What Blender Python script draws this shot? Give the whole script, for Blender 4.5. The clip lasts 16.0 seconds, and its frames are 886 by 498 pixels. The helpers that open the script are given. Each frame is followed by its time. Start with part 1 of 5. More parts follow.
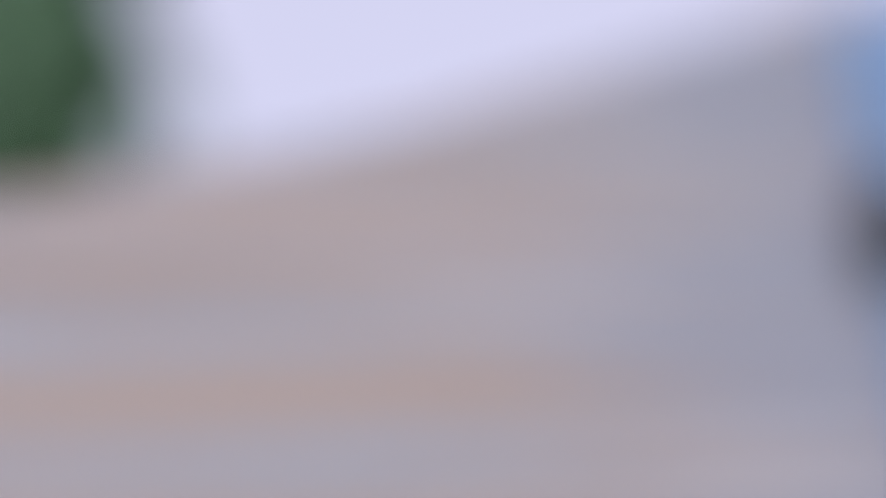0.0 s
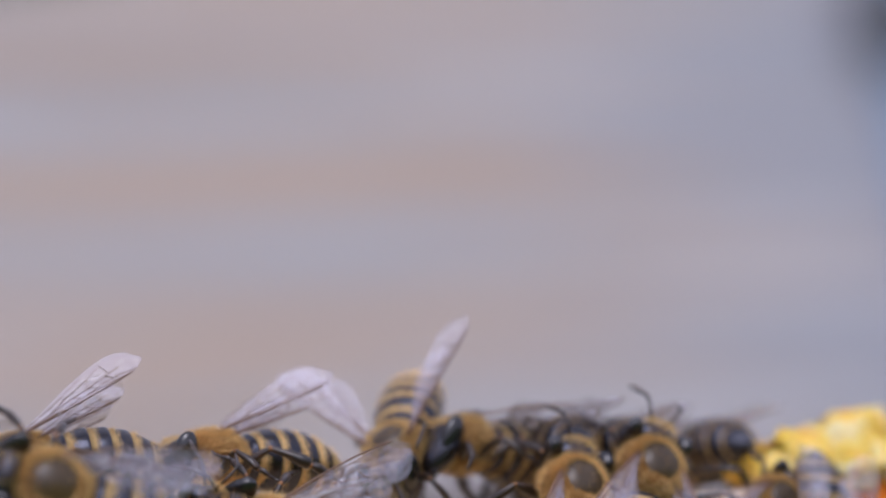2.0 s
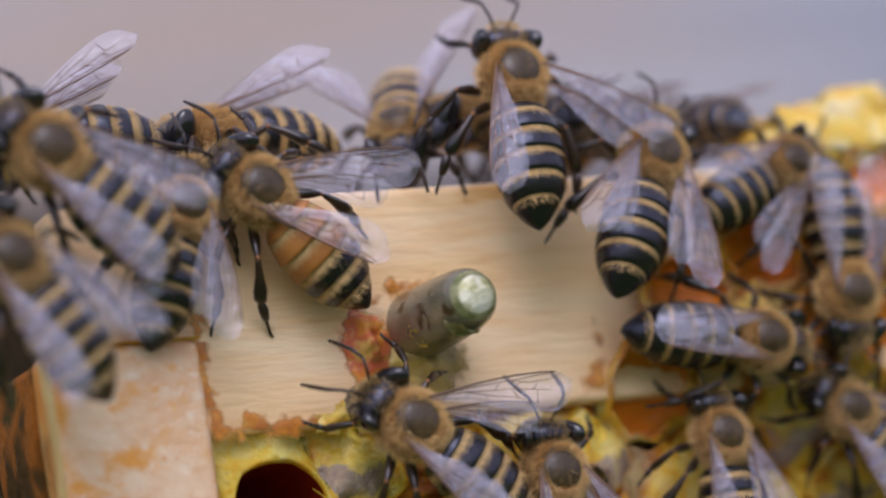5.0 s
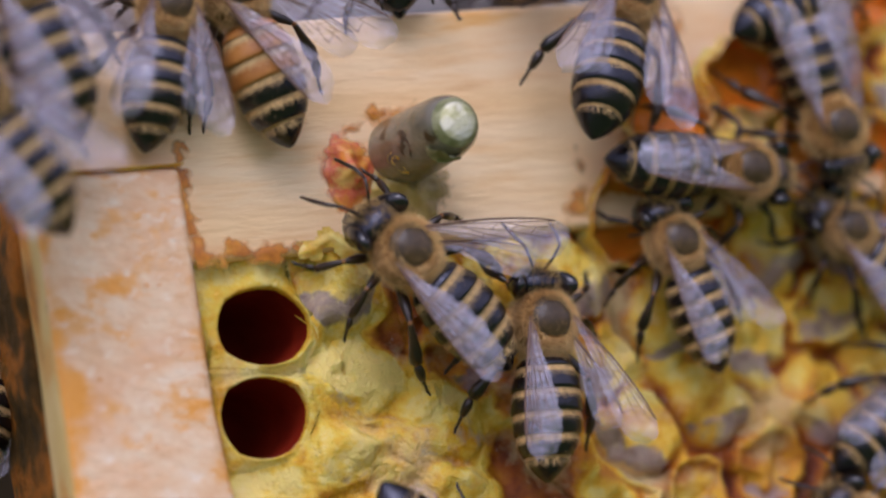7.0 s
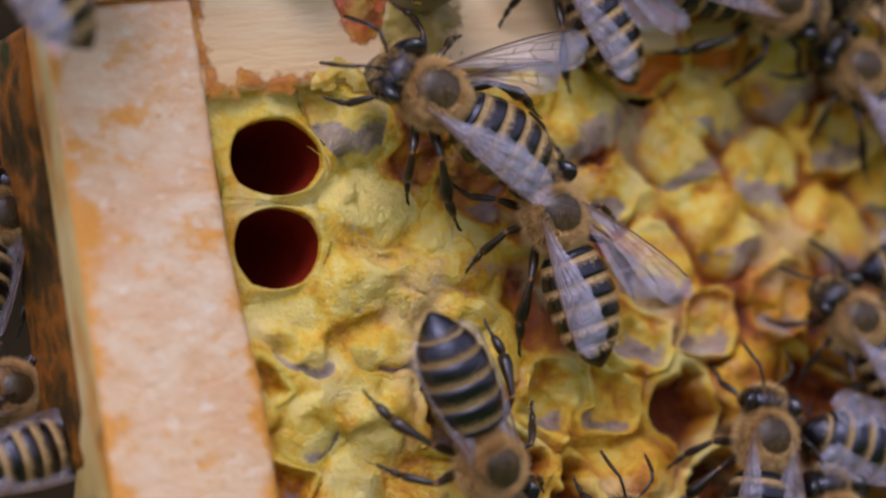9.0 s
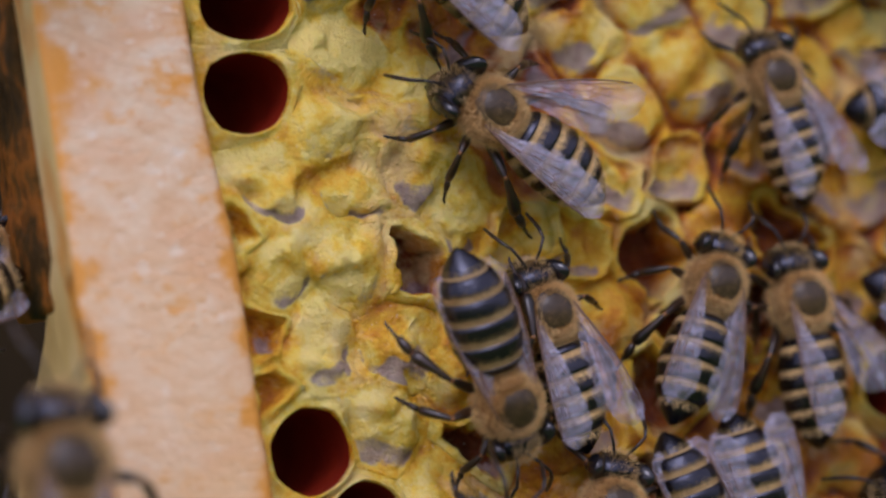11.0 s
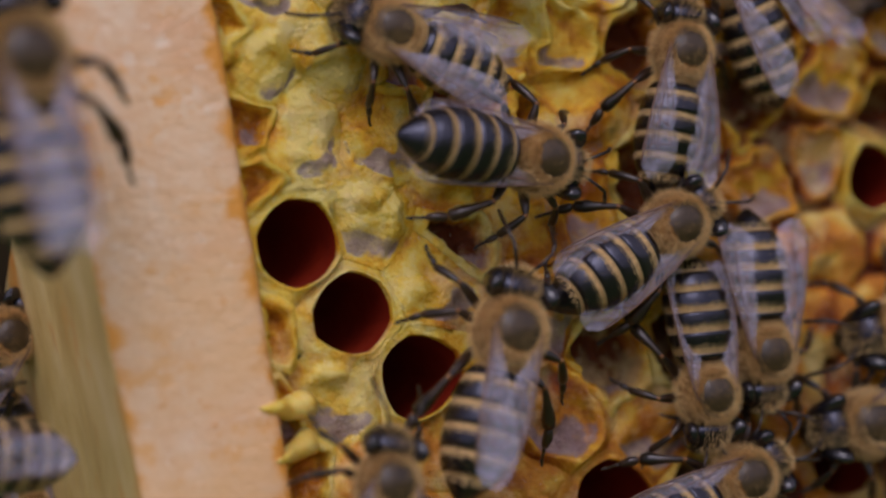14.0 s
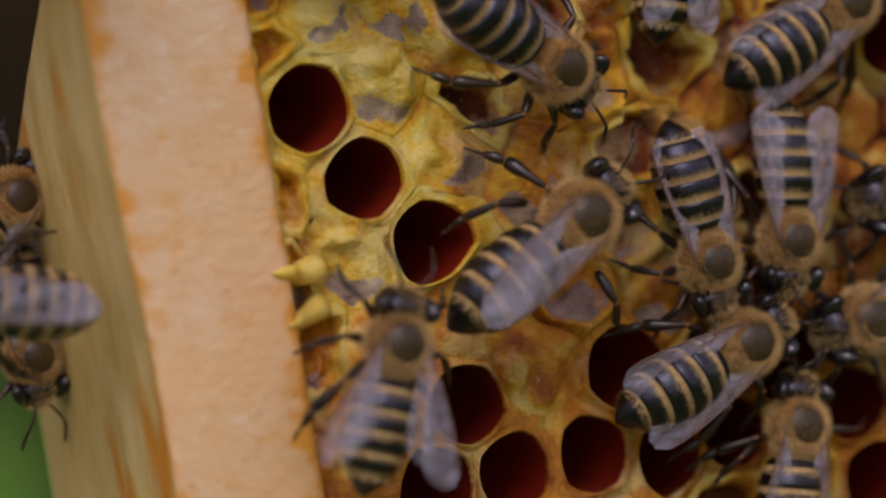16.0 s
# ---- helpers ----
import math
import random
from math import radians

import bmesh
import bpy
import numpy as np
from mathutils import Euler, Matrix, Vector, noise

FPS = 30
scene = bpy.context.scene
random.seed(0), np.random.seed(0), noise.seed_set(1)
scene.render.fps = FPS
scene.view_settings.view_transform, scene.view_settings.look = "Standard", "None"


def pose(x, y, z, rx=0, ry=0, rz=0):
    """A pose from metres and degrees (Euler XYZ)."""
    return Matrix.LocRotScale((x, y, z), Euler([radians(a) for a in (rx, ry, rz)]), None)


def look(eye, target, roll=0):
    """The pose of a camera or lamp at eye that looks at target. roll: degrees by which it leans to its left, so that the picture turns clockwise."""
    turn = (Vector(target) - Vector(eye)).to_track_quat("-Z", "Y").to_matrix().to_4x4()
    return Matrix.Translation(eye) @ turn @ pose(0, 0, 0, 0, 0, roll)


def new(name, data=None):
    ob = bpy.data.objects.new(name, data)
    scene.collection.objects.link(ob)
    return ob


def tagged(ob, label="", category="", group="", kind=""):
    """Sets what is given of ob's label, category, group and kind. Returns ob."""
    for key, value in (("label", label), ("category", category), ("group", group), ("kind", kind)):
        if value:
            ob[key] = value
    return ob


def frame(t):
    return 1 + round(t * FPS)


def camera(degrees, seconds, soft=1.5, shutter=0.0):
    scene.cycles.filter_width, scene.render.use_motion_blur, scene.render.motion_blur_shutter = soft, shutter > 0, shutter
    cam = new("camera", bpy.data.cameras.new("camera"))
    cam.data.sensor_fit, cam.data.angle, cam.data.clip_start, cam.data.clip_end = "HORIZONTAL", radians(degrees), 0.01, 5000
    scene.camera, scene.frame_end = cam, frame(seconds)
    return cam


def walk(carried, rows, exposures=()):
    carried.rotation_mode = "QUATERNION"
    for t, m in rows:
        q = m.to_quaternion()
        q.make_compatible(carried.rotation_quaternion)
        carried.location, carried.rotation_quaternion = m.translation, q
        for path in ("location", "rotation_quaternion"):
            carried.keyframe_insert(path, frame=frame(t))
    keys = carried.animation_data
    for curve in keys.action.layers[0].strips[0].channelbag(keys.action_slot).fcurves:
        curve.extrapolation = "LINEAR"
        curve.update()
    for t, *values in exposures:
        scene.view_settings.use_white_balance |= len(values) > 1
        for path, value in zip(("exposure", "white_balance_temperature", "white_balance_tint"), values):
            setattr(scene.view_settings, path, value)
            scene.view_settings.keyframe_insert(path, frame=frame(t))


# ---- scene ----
# The eye stays in one spot and tilts slowly down over the brood frame.
# The frame's front face is the plane y = 0; x runs along the top bar, z is up.
cam = camera(14.0, 16.0, soft=2.3)
cam.data.dof.use_dof = True
cam.data.dof.focus_distance = 0.2145
cam.data.dof.aperture_fstop = 15.0
EYE = pose(-0.0908, -0.1947, -0.0196, 95.2, 0, -25) @ pose(0, 0, 0, 0, 0, -9)


def aim(pan, tilt):
    """The eye turned by degrees to its left and upwards."""
    return EYE @ pose(0, 0, 0, tilt) @ pose(0, 0, 0, 0, pan)


walk(cam, [
    (0, aim(0.144, 13.966)),
    (0.5, aim(0.144, 13.322)),
    (1, aim(0.144, 12.547)),
    (1.5, aim(0.144, 11.560)),
    (2, aim(0.135, 10.557)),
    (2.5, aim(0.090, 9.583)),
    (3, aim(0.063, 8.673)),
    (3.5, aim(0.144, 7.838)),
    (4, aim(0.188, 7.053)),
    (4.2, aim(0.179, 6.726)),
    (6.3, aim(-0.099, 3.620)),
    (6.5, aim(-0.126, 3.379)),
    (7, aim(-0.197, 2.690)),
    (7.5, aim(-0.170, 2.000)),
    (8, aim(-0.072, 1.355)),
    (8.5, aim(0.009, 0.682)),
    (9, aim(-0.000, -0.000)),
    (9.5, aim(-0.099, -0.673)),
    (10, aim(-0.224, -1.283)),
    (10.2, aim(-0.287, -1.516)),
    (12.3, aim(-0.601, -3.862)),
    (12.5, aim(-0.610, -4.049)),
    (13, aim(-0.664, -4.611)),
    (13.5, aim(-0.700, -5.208)),
    (14, aim(-0.700, -5.768)),
    (14.5, aim(-0.637, -6.283)),
    (15, aim(-0.565, -6.814)),
    (15.5, aim(-0.547, -7.336)),
    (16, aim(-0.520, -7.909)),
], exposures=[(0, 0.03, 5700, 20), (3.5, 0.05, 5650, 20), (7.0, -0.02, 5600, 28), (10.0, -0.18, 5550, 29), (12.5, -0.36, 5550, 30), (16.0, -0.54, 6350, 28)])

# ---- light ----
SUN_UP, SUN_TURN = 48, 205
world = bpy.data.worlds.new("overcast_sky")
scene.world = world
world.use_nodes = True
wt = world.node_tree
sky = wt.nodes.new("ShaderNodeTexSky")
sky.sky_type, sky.sun_disc = "NISHITA", False
sky.sun_elevation, sky.sun_rotation = radians(SUN_UP), radians(SUN_TURN)
sky.air_density, sky.dust_density, sky.ozone_density = 1.0, 4.0, 1.0
pale = wt.nodes.new("ShaderNodeHueSaturation")
pale.inputs["Saturation"].default_value = 0.22
wt.links.new(sky.outputs[0], pale.inputs["Color"])
veil = wt.nodes.new("ShaderNodeMix")
veil.data_type = "RGBA"
veil.inputs["Factor"].default_value = 0.6
wt.links.new(pale.outputs[0], veil.inputs["A"])
veil.inputs["B"].default_value = (5.6, 5.3, 5.8, 1)
wt.links.new(veil.outputs["Result"], wt.nodes["Background"].inputs[0])
wt.nodes["Background"].inputs[1].default_value = 0.15

sun = new("sun", bpy.data.lights.new("sun", "SUN"))
sun.data.energy, sun.data.angle, sun.data.color = 1.2, radians(32), (1.0, 0.92, 0.84)
a, e = radians(SUN_TURN), radians(SUN_UP)
sun.matrix_world = look((0, 0, 0), (-math.sin(a) * math.cos(e), -math.cos(a) * math.cos(e), -math.sin(e)))


# ---- materials ----
def material(name, stops, scale=300.0, rough=0.6, bump=0.0, stretch=(1, 1, 1), bump_scale=None, spec=0.5,
             stain=None, stain_scale=90.0, stain_at=(0.62, 0.68), metal=0.0, sub=0.0, stains=(), tint=None, fade=False, low=None, brim=None):
    """Noise-driven colour ramp, an optional second layer of stains, and fine relief."""
    m = bpy.data.materials.new(name)
    m.use_nodes = True
    t = m.node_tree
    bsdf = t.nodes["Principled BSDF"]
    co = t.nodes.new("ShaderNodeTexCoord")
    mp = t.nodes.new("ShaderNodeMapping")
    mp.inputs["Scale"].default_value = stretch
    t.links.new(co.outputs["Object"], mp.inputs[0])

    def noise_node(s, detail=5.0):
        n = t.nodes.new("ShaderNodeTexNoise")
        n.inputs["Scale"].default_value, n.inputs["Detail"].default_value = s, detail
        n.inputs["Roughness"].default_value = 0.6
        t.links.new(mp.outputs[0], n.inputs["Vector"])
        return n

    def ramp(src, rows):
        r = t.nodes.new("ShaderNodeValToRGB")
        while len(r.color_ramp.elements) < len(rows):
            r.color_ramp.elements.new(0.5)
        for el, (p, c) in zip(r.color_ramp.elements, rows):
            el.position, el.color = p, (*c, 1)
        t.links.new(src, r.inputs[0])
        return r

    n1 = noise_node(scale)
    col = ramp(n1.outputs["Fac"], stops).outputs[0]
    for k, (tone, size, limits) in enumerate(([(stain, stain_scale, stain_at)] if stain else []) + list(stains)):
        n2 = noise_node(size * (1 + 0.07 * k), 6.0)
        fac = ramp(n2.outputs["Fac"], [(limits[0], (0, 0, 0)), (limits[1], (1, 1, 1))])
        mix = t.nodes.new("ShaderNodeMix")
        mix.data_type = "RGBA"
        t.links.new(fac.outputs[0], mix.inputs["Factor"])
        t.links.new(col, mix.inputs["A"])
        mix.inputs["B"].default_value = (*tone, 1)
        col = mix.outputs["Result"]
    if low:
        sepz = t.nodes.new("ShaderNodeSeparateXYZ")
        t.links.new(co.outputs["Object"], sepz.inputs[0])
        mr = t.nodes.new("ShaderNodeMapRange")
        mr.inputs["From Min"].default_value, mr.inputs["From Max"].default_value = low[1]
        t.links.new(sepz.outputs["Z"], mr.inputs["Value"])
        soak = t.nodes.new("ShaderNodeMath")
        soak.operation = "MULTIPLY"
        t.links.new(mr.outputs[0], soak.inputs[0])
        t.links.new(ramp(noise_node(130, 5.0).outputs["Fac"], [(0.34, (0.35, 0.35, 0.35)), (0.62, (0.95, 0.95, 0.95))]).outputs[0], soak.inputs[1])
        mix = t.nodes.new("ShaderNodeMix")
        mix.data_type = "RGBA"
        t.links.new(soak.outputs[0], mix.inputs["Factor"])
        t.links.new(col, mix.inputs["A"])
        mix.inputs["B"].default_value = (*low[0], 1)
        col = mix.outputs["Result"]
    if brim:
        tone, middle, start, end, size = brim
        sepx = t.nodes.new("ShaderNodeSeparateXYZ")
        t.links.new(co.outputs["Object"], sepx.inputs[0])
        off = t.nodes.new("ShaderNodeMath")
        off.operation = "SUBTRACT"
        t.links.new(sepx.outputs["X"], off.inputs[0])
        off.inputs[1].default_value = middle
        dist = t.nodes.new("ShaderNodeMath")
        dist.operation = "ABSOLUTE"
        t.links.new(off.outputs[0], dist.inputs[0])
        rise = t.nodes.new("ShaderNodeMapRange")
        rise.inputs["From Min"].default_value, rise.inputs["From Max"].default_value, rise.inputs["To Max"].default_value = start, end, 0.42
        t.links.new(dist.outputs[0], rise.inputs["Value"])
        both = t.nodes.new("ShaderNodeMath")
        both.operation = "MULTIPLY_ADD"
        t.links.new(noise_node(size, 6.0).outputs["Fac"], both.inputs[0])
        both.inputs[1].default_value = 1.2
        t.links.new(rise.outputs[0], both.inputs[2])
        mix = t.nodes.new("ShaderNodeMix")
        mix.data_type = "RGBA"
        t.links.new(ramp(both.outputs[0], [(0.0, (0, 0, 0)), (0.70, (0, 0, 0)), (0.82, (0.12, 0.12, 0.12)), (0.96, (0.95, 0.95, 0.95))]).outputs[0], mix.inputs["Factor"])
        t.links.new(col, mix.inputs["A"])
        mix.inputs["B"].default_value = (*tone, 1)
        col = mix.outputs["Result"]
    info = t.nodes.new("ShaderNodeObjectInfo")
    hsv = t.nodes.new("ShaderNodeHueSaturation")
    rng = t.nodes.new("ShaderNodeMapRange")
    rng.inputs["To Min"].default_value, rng.inputs["To Max"].default_value = 0.86, 1.12
    t.links.new(info.outputs["Random"], rng.inputs["Value"])
    t.links.new(rng.outputs[0], hsv.inputs["Value"])
    t.links.new(col, hsv.inputs["Color"])
    t.links.new(hsv.outputs[0], bsdf.inputs["Base Color"])
    bsdf.inputs["Roughness"].default_value = rough
    bsdf.inputs["Metallic"].default_value = metal
    bsdf.inputs["Specular IOR Level"].default_value = spec
    if fade:
        att = t.nodes.new("ShaderNodeAttribute")
        att.attribute_name = "thick"
        n4 = noise_node(750, 6.0)
        add = t.nodes.new("ShaderNodeMath")
        add.operation = "MULTIPLY_ADD"
        t.links.new(att.outputs["Fac"], add.inputs[0])
        add.inputs[1].default_value = 0.62
        t.links.new(n4.outputs["Fac"], add.inputs[2])
        t.links.new(ramp(add.outputs[0], [(0.62, (0, 0, 0)), (0.97, (0.92, 0.92, 0.92))]).outputs[0], bsdf.inputs["Alpha"])
    if tint:
        bsdf.inputs["Specular Tint"].default_value = (*tint, 1)
    if sub:
        bsdf.inputs["Subsurface Weight"].default_value = sub
        bsdf.inputs["Subsurface Radius"].default_value = (0.0014, 0.0009, 0.0003)
        bsdf.inputs["Subsurface Scale"].default_value = 1.0
    if bump:
        n3 = noise_node(bump_scale or scale * 2.5, 6.0)
        b = t.nodes.new("ShaderNodeBump")
        b.inputs["Strength"].default_value, b.inputs["Distance"].default_value = 1.0, bump
        t.links.new(n3.outputs["Fac"], b.inputs["Height"])
        t.links.new(b.outputs[0], bsdf.inputs["Normal"])
    return m


M_WOOD_V = material("pale_wood_upright", [(0.30, (0.74, 0.45, 0.23)), (0.44, (0.80, 0.545, 0.32)), (0.56, (0.82, 0.60, 0.38)), (0.70, (0.84, 0.66, 0.46))],
                    scale=700, rough=0.5, bump=0.00014, stretch=(0.8, 1.0, 1.2), bump_scale=1500,
                    stain=(0.76, 0.41, 0.20), stain_scale=150, stain_at=(0.50, 0.72),
                    stains=[((0.80, 0.42, 0.14), 420, (0.55, 0.64)), ((0.78, 0.34, 0.05), 190, (0.615, 0.66)), ((0.70, 0.30, 0.08), 620, (0.64, 0.70)), ((0.87, 0.71, 0.54), 800, (0.56, 0.68))], low=((0.82, 0.50, 0.22), (0.0, -0.03)), brim=((0.76, 0.32, 0.03), -0.0182, 0.0026, 0.0052, 330))
M_WOOD_H = material("pale_wood_lengthwise", [(0.28, (0.76, 0.46, 0.20)), (0.42, (0.83, 0.57, 0.29)), (0.56, (0.86, 0.64, 0.37)), (0.72, (0.88, 0.70, 0.45))],
                    scale=520, rough=0.45, bump=0.00010, stretch=(0.22, 1.2, 1.4), bump_scale=1300,
                    stain=(0.82, 0.52, 0.20), stain_scale=130, stain_at=(0.50, 0.70),
                    stains=[((0.76, 0.36, 0.05), 240, (0.62, 0.74))])
M_SYRUP = material("amber_honey_wax", [(0.32, (0.36, 0.10, 0.004)), (0.46, (0.54, 0.21, 0.008)), (0.60, (0.70, 0.38, 0.03)), (0.72, (0.78, 0.54, 0.14))],
                   scale=420, rough=0.26, bump=0.00025, bump_scale=1100, sub=0.3)
M_RIM = material("golden_wax_rim", [(0.3, (0.70, 0.34, 0.012)), (0.45, (0.81, 0.53, 0.06)), (0.6, (0.87, 0.68, 0.20))], scale=450, rough=0.32,
                 bump=0.0002, bump_scale=1500, sub=0.4)
M_AMBER = material("amber_wax", [(0.32, (0.58, 0.24, 0.008)), (0.43, (0.72, 0.43, 0.03)), (0.53, (0.80, 0.57, 0.09)), (0.66, (0.86, 0.72, 0.30))],
                   scale=520, rough=0.24, bump=0.00055, bump_scale=1600, sub=0.35, spec=0.5,
                   stain=(0.56, 0.20, 0.008), stain_scale=150, stain_at=(0.53, 0.63),
                   stains=[((0.84, 0.70, 0.28), 170, (0.56, 0.67)), ((0.28, 0.10, 0.03), 210, (0.61, 0.66)), ((0.32, 0.24, 0.20), 260, (0.63, 0.68)),
                           ((0.90, 0.80, 0.46), 1400, (0.60, 0.68)), ((0.48, 0.16, 0.01), 900, (0.61, 0.68))])
M_DEEP = material("red_brown_cell_wall", [(0.3, (0.16, 0.010, 0.002)), (0.7, (0.22, 0.018, 0.003))], scale=300, rough=0.8, spec=0.1, bump=0.00005)
M_TORN = material("torn_brown_wax", [(0.34, (0.09, 0.013, 0.003)), (0.47, (0.17, 0.036, 0.005)), (0.58, (0.30, 0.09, 0.010)), (0.70, (0.52, 0.26, 0.05))],
                  scale=380, rough=0.3, spec=0.3, bump=0.0002, bump_scale=900, stain=(0.20, 0.14, 0.12), stain_scale=300, stain_at=(0.58, 0.66),
                  stains=[((0.66, 0.40, 0.06), 240, (0.60, 0.66))])
M_HONEY = material("orange_honey", [(0.3, (0.70, 0.15, 0.003)), (0.7, (0.86, 0.32, 0.015))], scale=250, rough=0.3, spec=0.3, bump=0.00015, sub=0.3)
M_METAL = material("dull_tinned_metal", [(0.3, (0.17, 0.15, 0.08)), (0.5, (0.28, 0.26, 0.19)), (0.7, (0.42, 0.40, 0.36))], scale=380, rough=0.24, metal=0.5,
                   bump=0.00012, stain=(0.32, 0.22, 0.07), stain_scale=190, stain_at=(0.54, 0.64), stains=[((0.08, 0.05, 0.02), 260, (0.60, 0.64)), ((0.10, 0.16, 0.03), 330, (0.63, 0.67))])
M_GREEN = material("green_tarnish", [(0.34, (0.10, 0.12, 0.03)), (0.5, (0.26, 0.27, 0.11)), (0.66, (0.50, 0.50, 0.32))], scale=600, rough=0.45, metal=0.2, bump=0.0003)
M_DULL = material("dark_metal", [(0.3, (0.05, 0.05, 0.04)), (0.7, (0.16, 0.15, 0.13))], scale=500, rough=0.35, metal=0.6, bump=0.0001)
M_SHINE = material("worn_bright_metal", [(0.36, (0.28, 0.30, 0.10)), (0.47, (0.55, 0.54, 0.28)), (0.58, (0.80, 0.78, 0.60)), (0.7, (0.90, 0.88, 0.80))], scale=620, rough=0.35, metal=0.3, bump=0.0004, bump_scale=900)
M_PROPOLIS = material("orange_propolis", [(0.34, (0.40, 0.12, 0.006)), (0.5, (0.62, 0.23, 0.012)), (0.66, (0.78, 0.40, 0.05))], scale=600, rough=0.35, bump=0.0001, bump_scale=1500, fade=True)
M_BURR = material("fresh_burr_wax", [(0.34, (0.76, 0.38, 0.02)), (0.50, (0.85, 0.58, 0.07)), (0.64, (0.88, 0.80, 0.52))], scale=300, rough=0.35,
                  bump=0.0003, bump_scale=900, sub=0.3)
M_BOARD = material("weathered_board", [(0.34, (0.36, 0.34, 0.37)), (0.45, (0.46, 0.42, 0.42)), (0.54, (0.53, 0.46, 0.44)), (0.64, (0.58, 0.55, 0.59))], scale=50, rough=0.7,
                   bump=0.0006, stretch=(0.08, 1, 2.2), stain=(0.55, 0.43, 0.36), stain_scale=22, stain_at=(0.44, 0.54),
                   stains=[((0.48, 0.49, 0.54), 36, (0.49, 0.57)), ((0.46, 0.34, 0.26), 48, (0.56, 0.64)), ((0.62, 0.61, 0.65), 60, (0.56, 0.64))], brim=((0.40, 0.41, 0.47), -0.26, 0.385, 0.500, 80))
M_BLUE = material("faded_blue_paint", [(0.3, (0.20, 0.32, 0.50)), (0.7, (0.30, 0.44, 0.64))], scale=60, rough=0.6, bump=0.0003, stretch=(1, 1, 0.3), stain=(0.40, 0.36, 0.36), stain_scale=50, stain_at=(0.58, 0.66))
M_OLD = material("dark_stained_board", [(0.3, (0.010, 0.007, 0.003)), (0.7, (0.036, 0.023, 0.009))], scale=30, rough=0.9, spec=0.15, bump=0.0006, stretch=(0.2, 1, 1.2))
# Orange propolis stains over a base darkened to paint the outer face's shade.
M_OUTER = material("propolis_and_shade_wood", [(0.3, (0.52, 0.32, 0.08)), (0.5, (0.65, 0.45, 0.15)), (0.7, (0.75, 0.56, 0.25))], scale=260, rough=0.5, bump=0.0002,
                   stretch=(1, 1, 0.4), stain=(0.62, 0.24, 0.015), stain_scale=170, stain_at=(0.52, 0.62),
                   stains=[((0.14, 0.06, 0.015), 150, (0.62, 0.70))])
M_CRUST = material("dark_propolis", [(0.34, (0.03, 0.02, 0.006)), (0.46, (0.08, 0.04, 0.008)), (0.56, (0.30, 0.10, 0.01)), (0.66, (0.05, 0.045, 0.012))], scale=260, rough=0.75, spec=0.12, bump=0.0006, stretch=(1, 1, 0.7))
M_KNOT = material("dark_knot", [(0.3, (0.03, 0.035, 0.05)), (0.7, (0.07, 0.075, 0.09))], scale=60, rough=0.7, bump=0.0004)
M_GRASS = material("meadow_grass", [(0.3, (0.070, 0.115, 0.030)), (0.7, (0.115, 0.18, 0.045))], scale=1.2, rough=0.9, spec=0.05, bump=0.02, bump_scale=9)
M_BLADE = material("grass_blade", [(0.3, (0.11, 0.27, 0.03)), (0.7, (0.20, 0.38, 0.06))], scale=4, rough=0.6, spec=0.2)
M_LEAF = material("leaf", [(0.3, (0.12, 0.22, 0.12)), (0.7, (0.19, 0.33, 0.17))], scale=3.0, rough=0.6)
M_BARK = material("bark", [(0.3, (0.06, 0.045, 0.03)), (0.7, (0.14, 0.10, 0.07))], scale=20, rough=0.9, bump=0.005)
# The bluish specular tint stands in for a blue sky mirrored in the plates.
M_CHITIN = material("dark_glossy_chitin", [(0.3, (0.003, 0.0025, 0.003)), (0.7, (0.011, 0.008, 0.007))], scale=700, rough=0.25, spec=0.75, bump=0.00005, bump_scale=2600, tint=(0.74, 0.78, 1.0))
M_BAND = material("tan_hair_band", [(0.3, (0.28, 0.17, 0.06)), (0.7, (0.48, 0.33, 0.14))], scale=900, rough=0.75, bump=0.0001, bump_scale=3500)
M_ORANGE = material("orange_chitin", [(0.3, (0.36, 0.13, 0.025)), (0.7, (0.55, 0.24, 0.05))], scale=600, rough=0.4, bump=0.00005)
M_FUZZ = material("brown_fuzz", [(0.3, (0.15, 0.070, 0.016)), (0.7, (0.30, 0.15, 0.035))], scale=800, rough=0.9, bump=0.0001, bump_scale=3000)
M_HAIR = material("golden_hair", [(0.3, (0.60, 0.37, 0.12)), (0.7, (0.84, 0.60, 0.26))], scale=800, rough=0.7)
M_SHIELD = material("brown_shield", [(0.3, (0.020, 0.012, 0.006)), (0.7, (0.075, 0.045, 0.018))], scale=600, rough=0.30, spec=0.5, bump=0.00004, bump_scale=3000)
M_EYE = material("black_eye", [(0.3, (0.006, 0.006, 0.008)), (0.7, (0.014, 0.012, 0.014))], scale=900, rough=0.16, spec=0.7)
M_LEG = material("dark_leg", [(0.3, (0.007, 0.005, 0.004)), (0.7, (0.045, 0.022, 0.010))], scale=900, rough=0.3, spec=0.6)
M_JOINT = material("amber_joint", [(0.3, (0.16, 0.06, 0.015)), (0.7, (0.34, 0.15, 0.04))], scale=900, rough=0.4)
M_VEIN = material("brown_vein", [(0.3, (0.14, 0.075, 0.05)), (0.7, (0.24, 0.14, 0.09))], scale=500, rough=0.5)


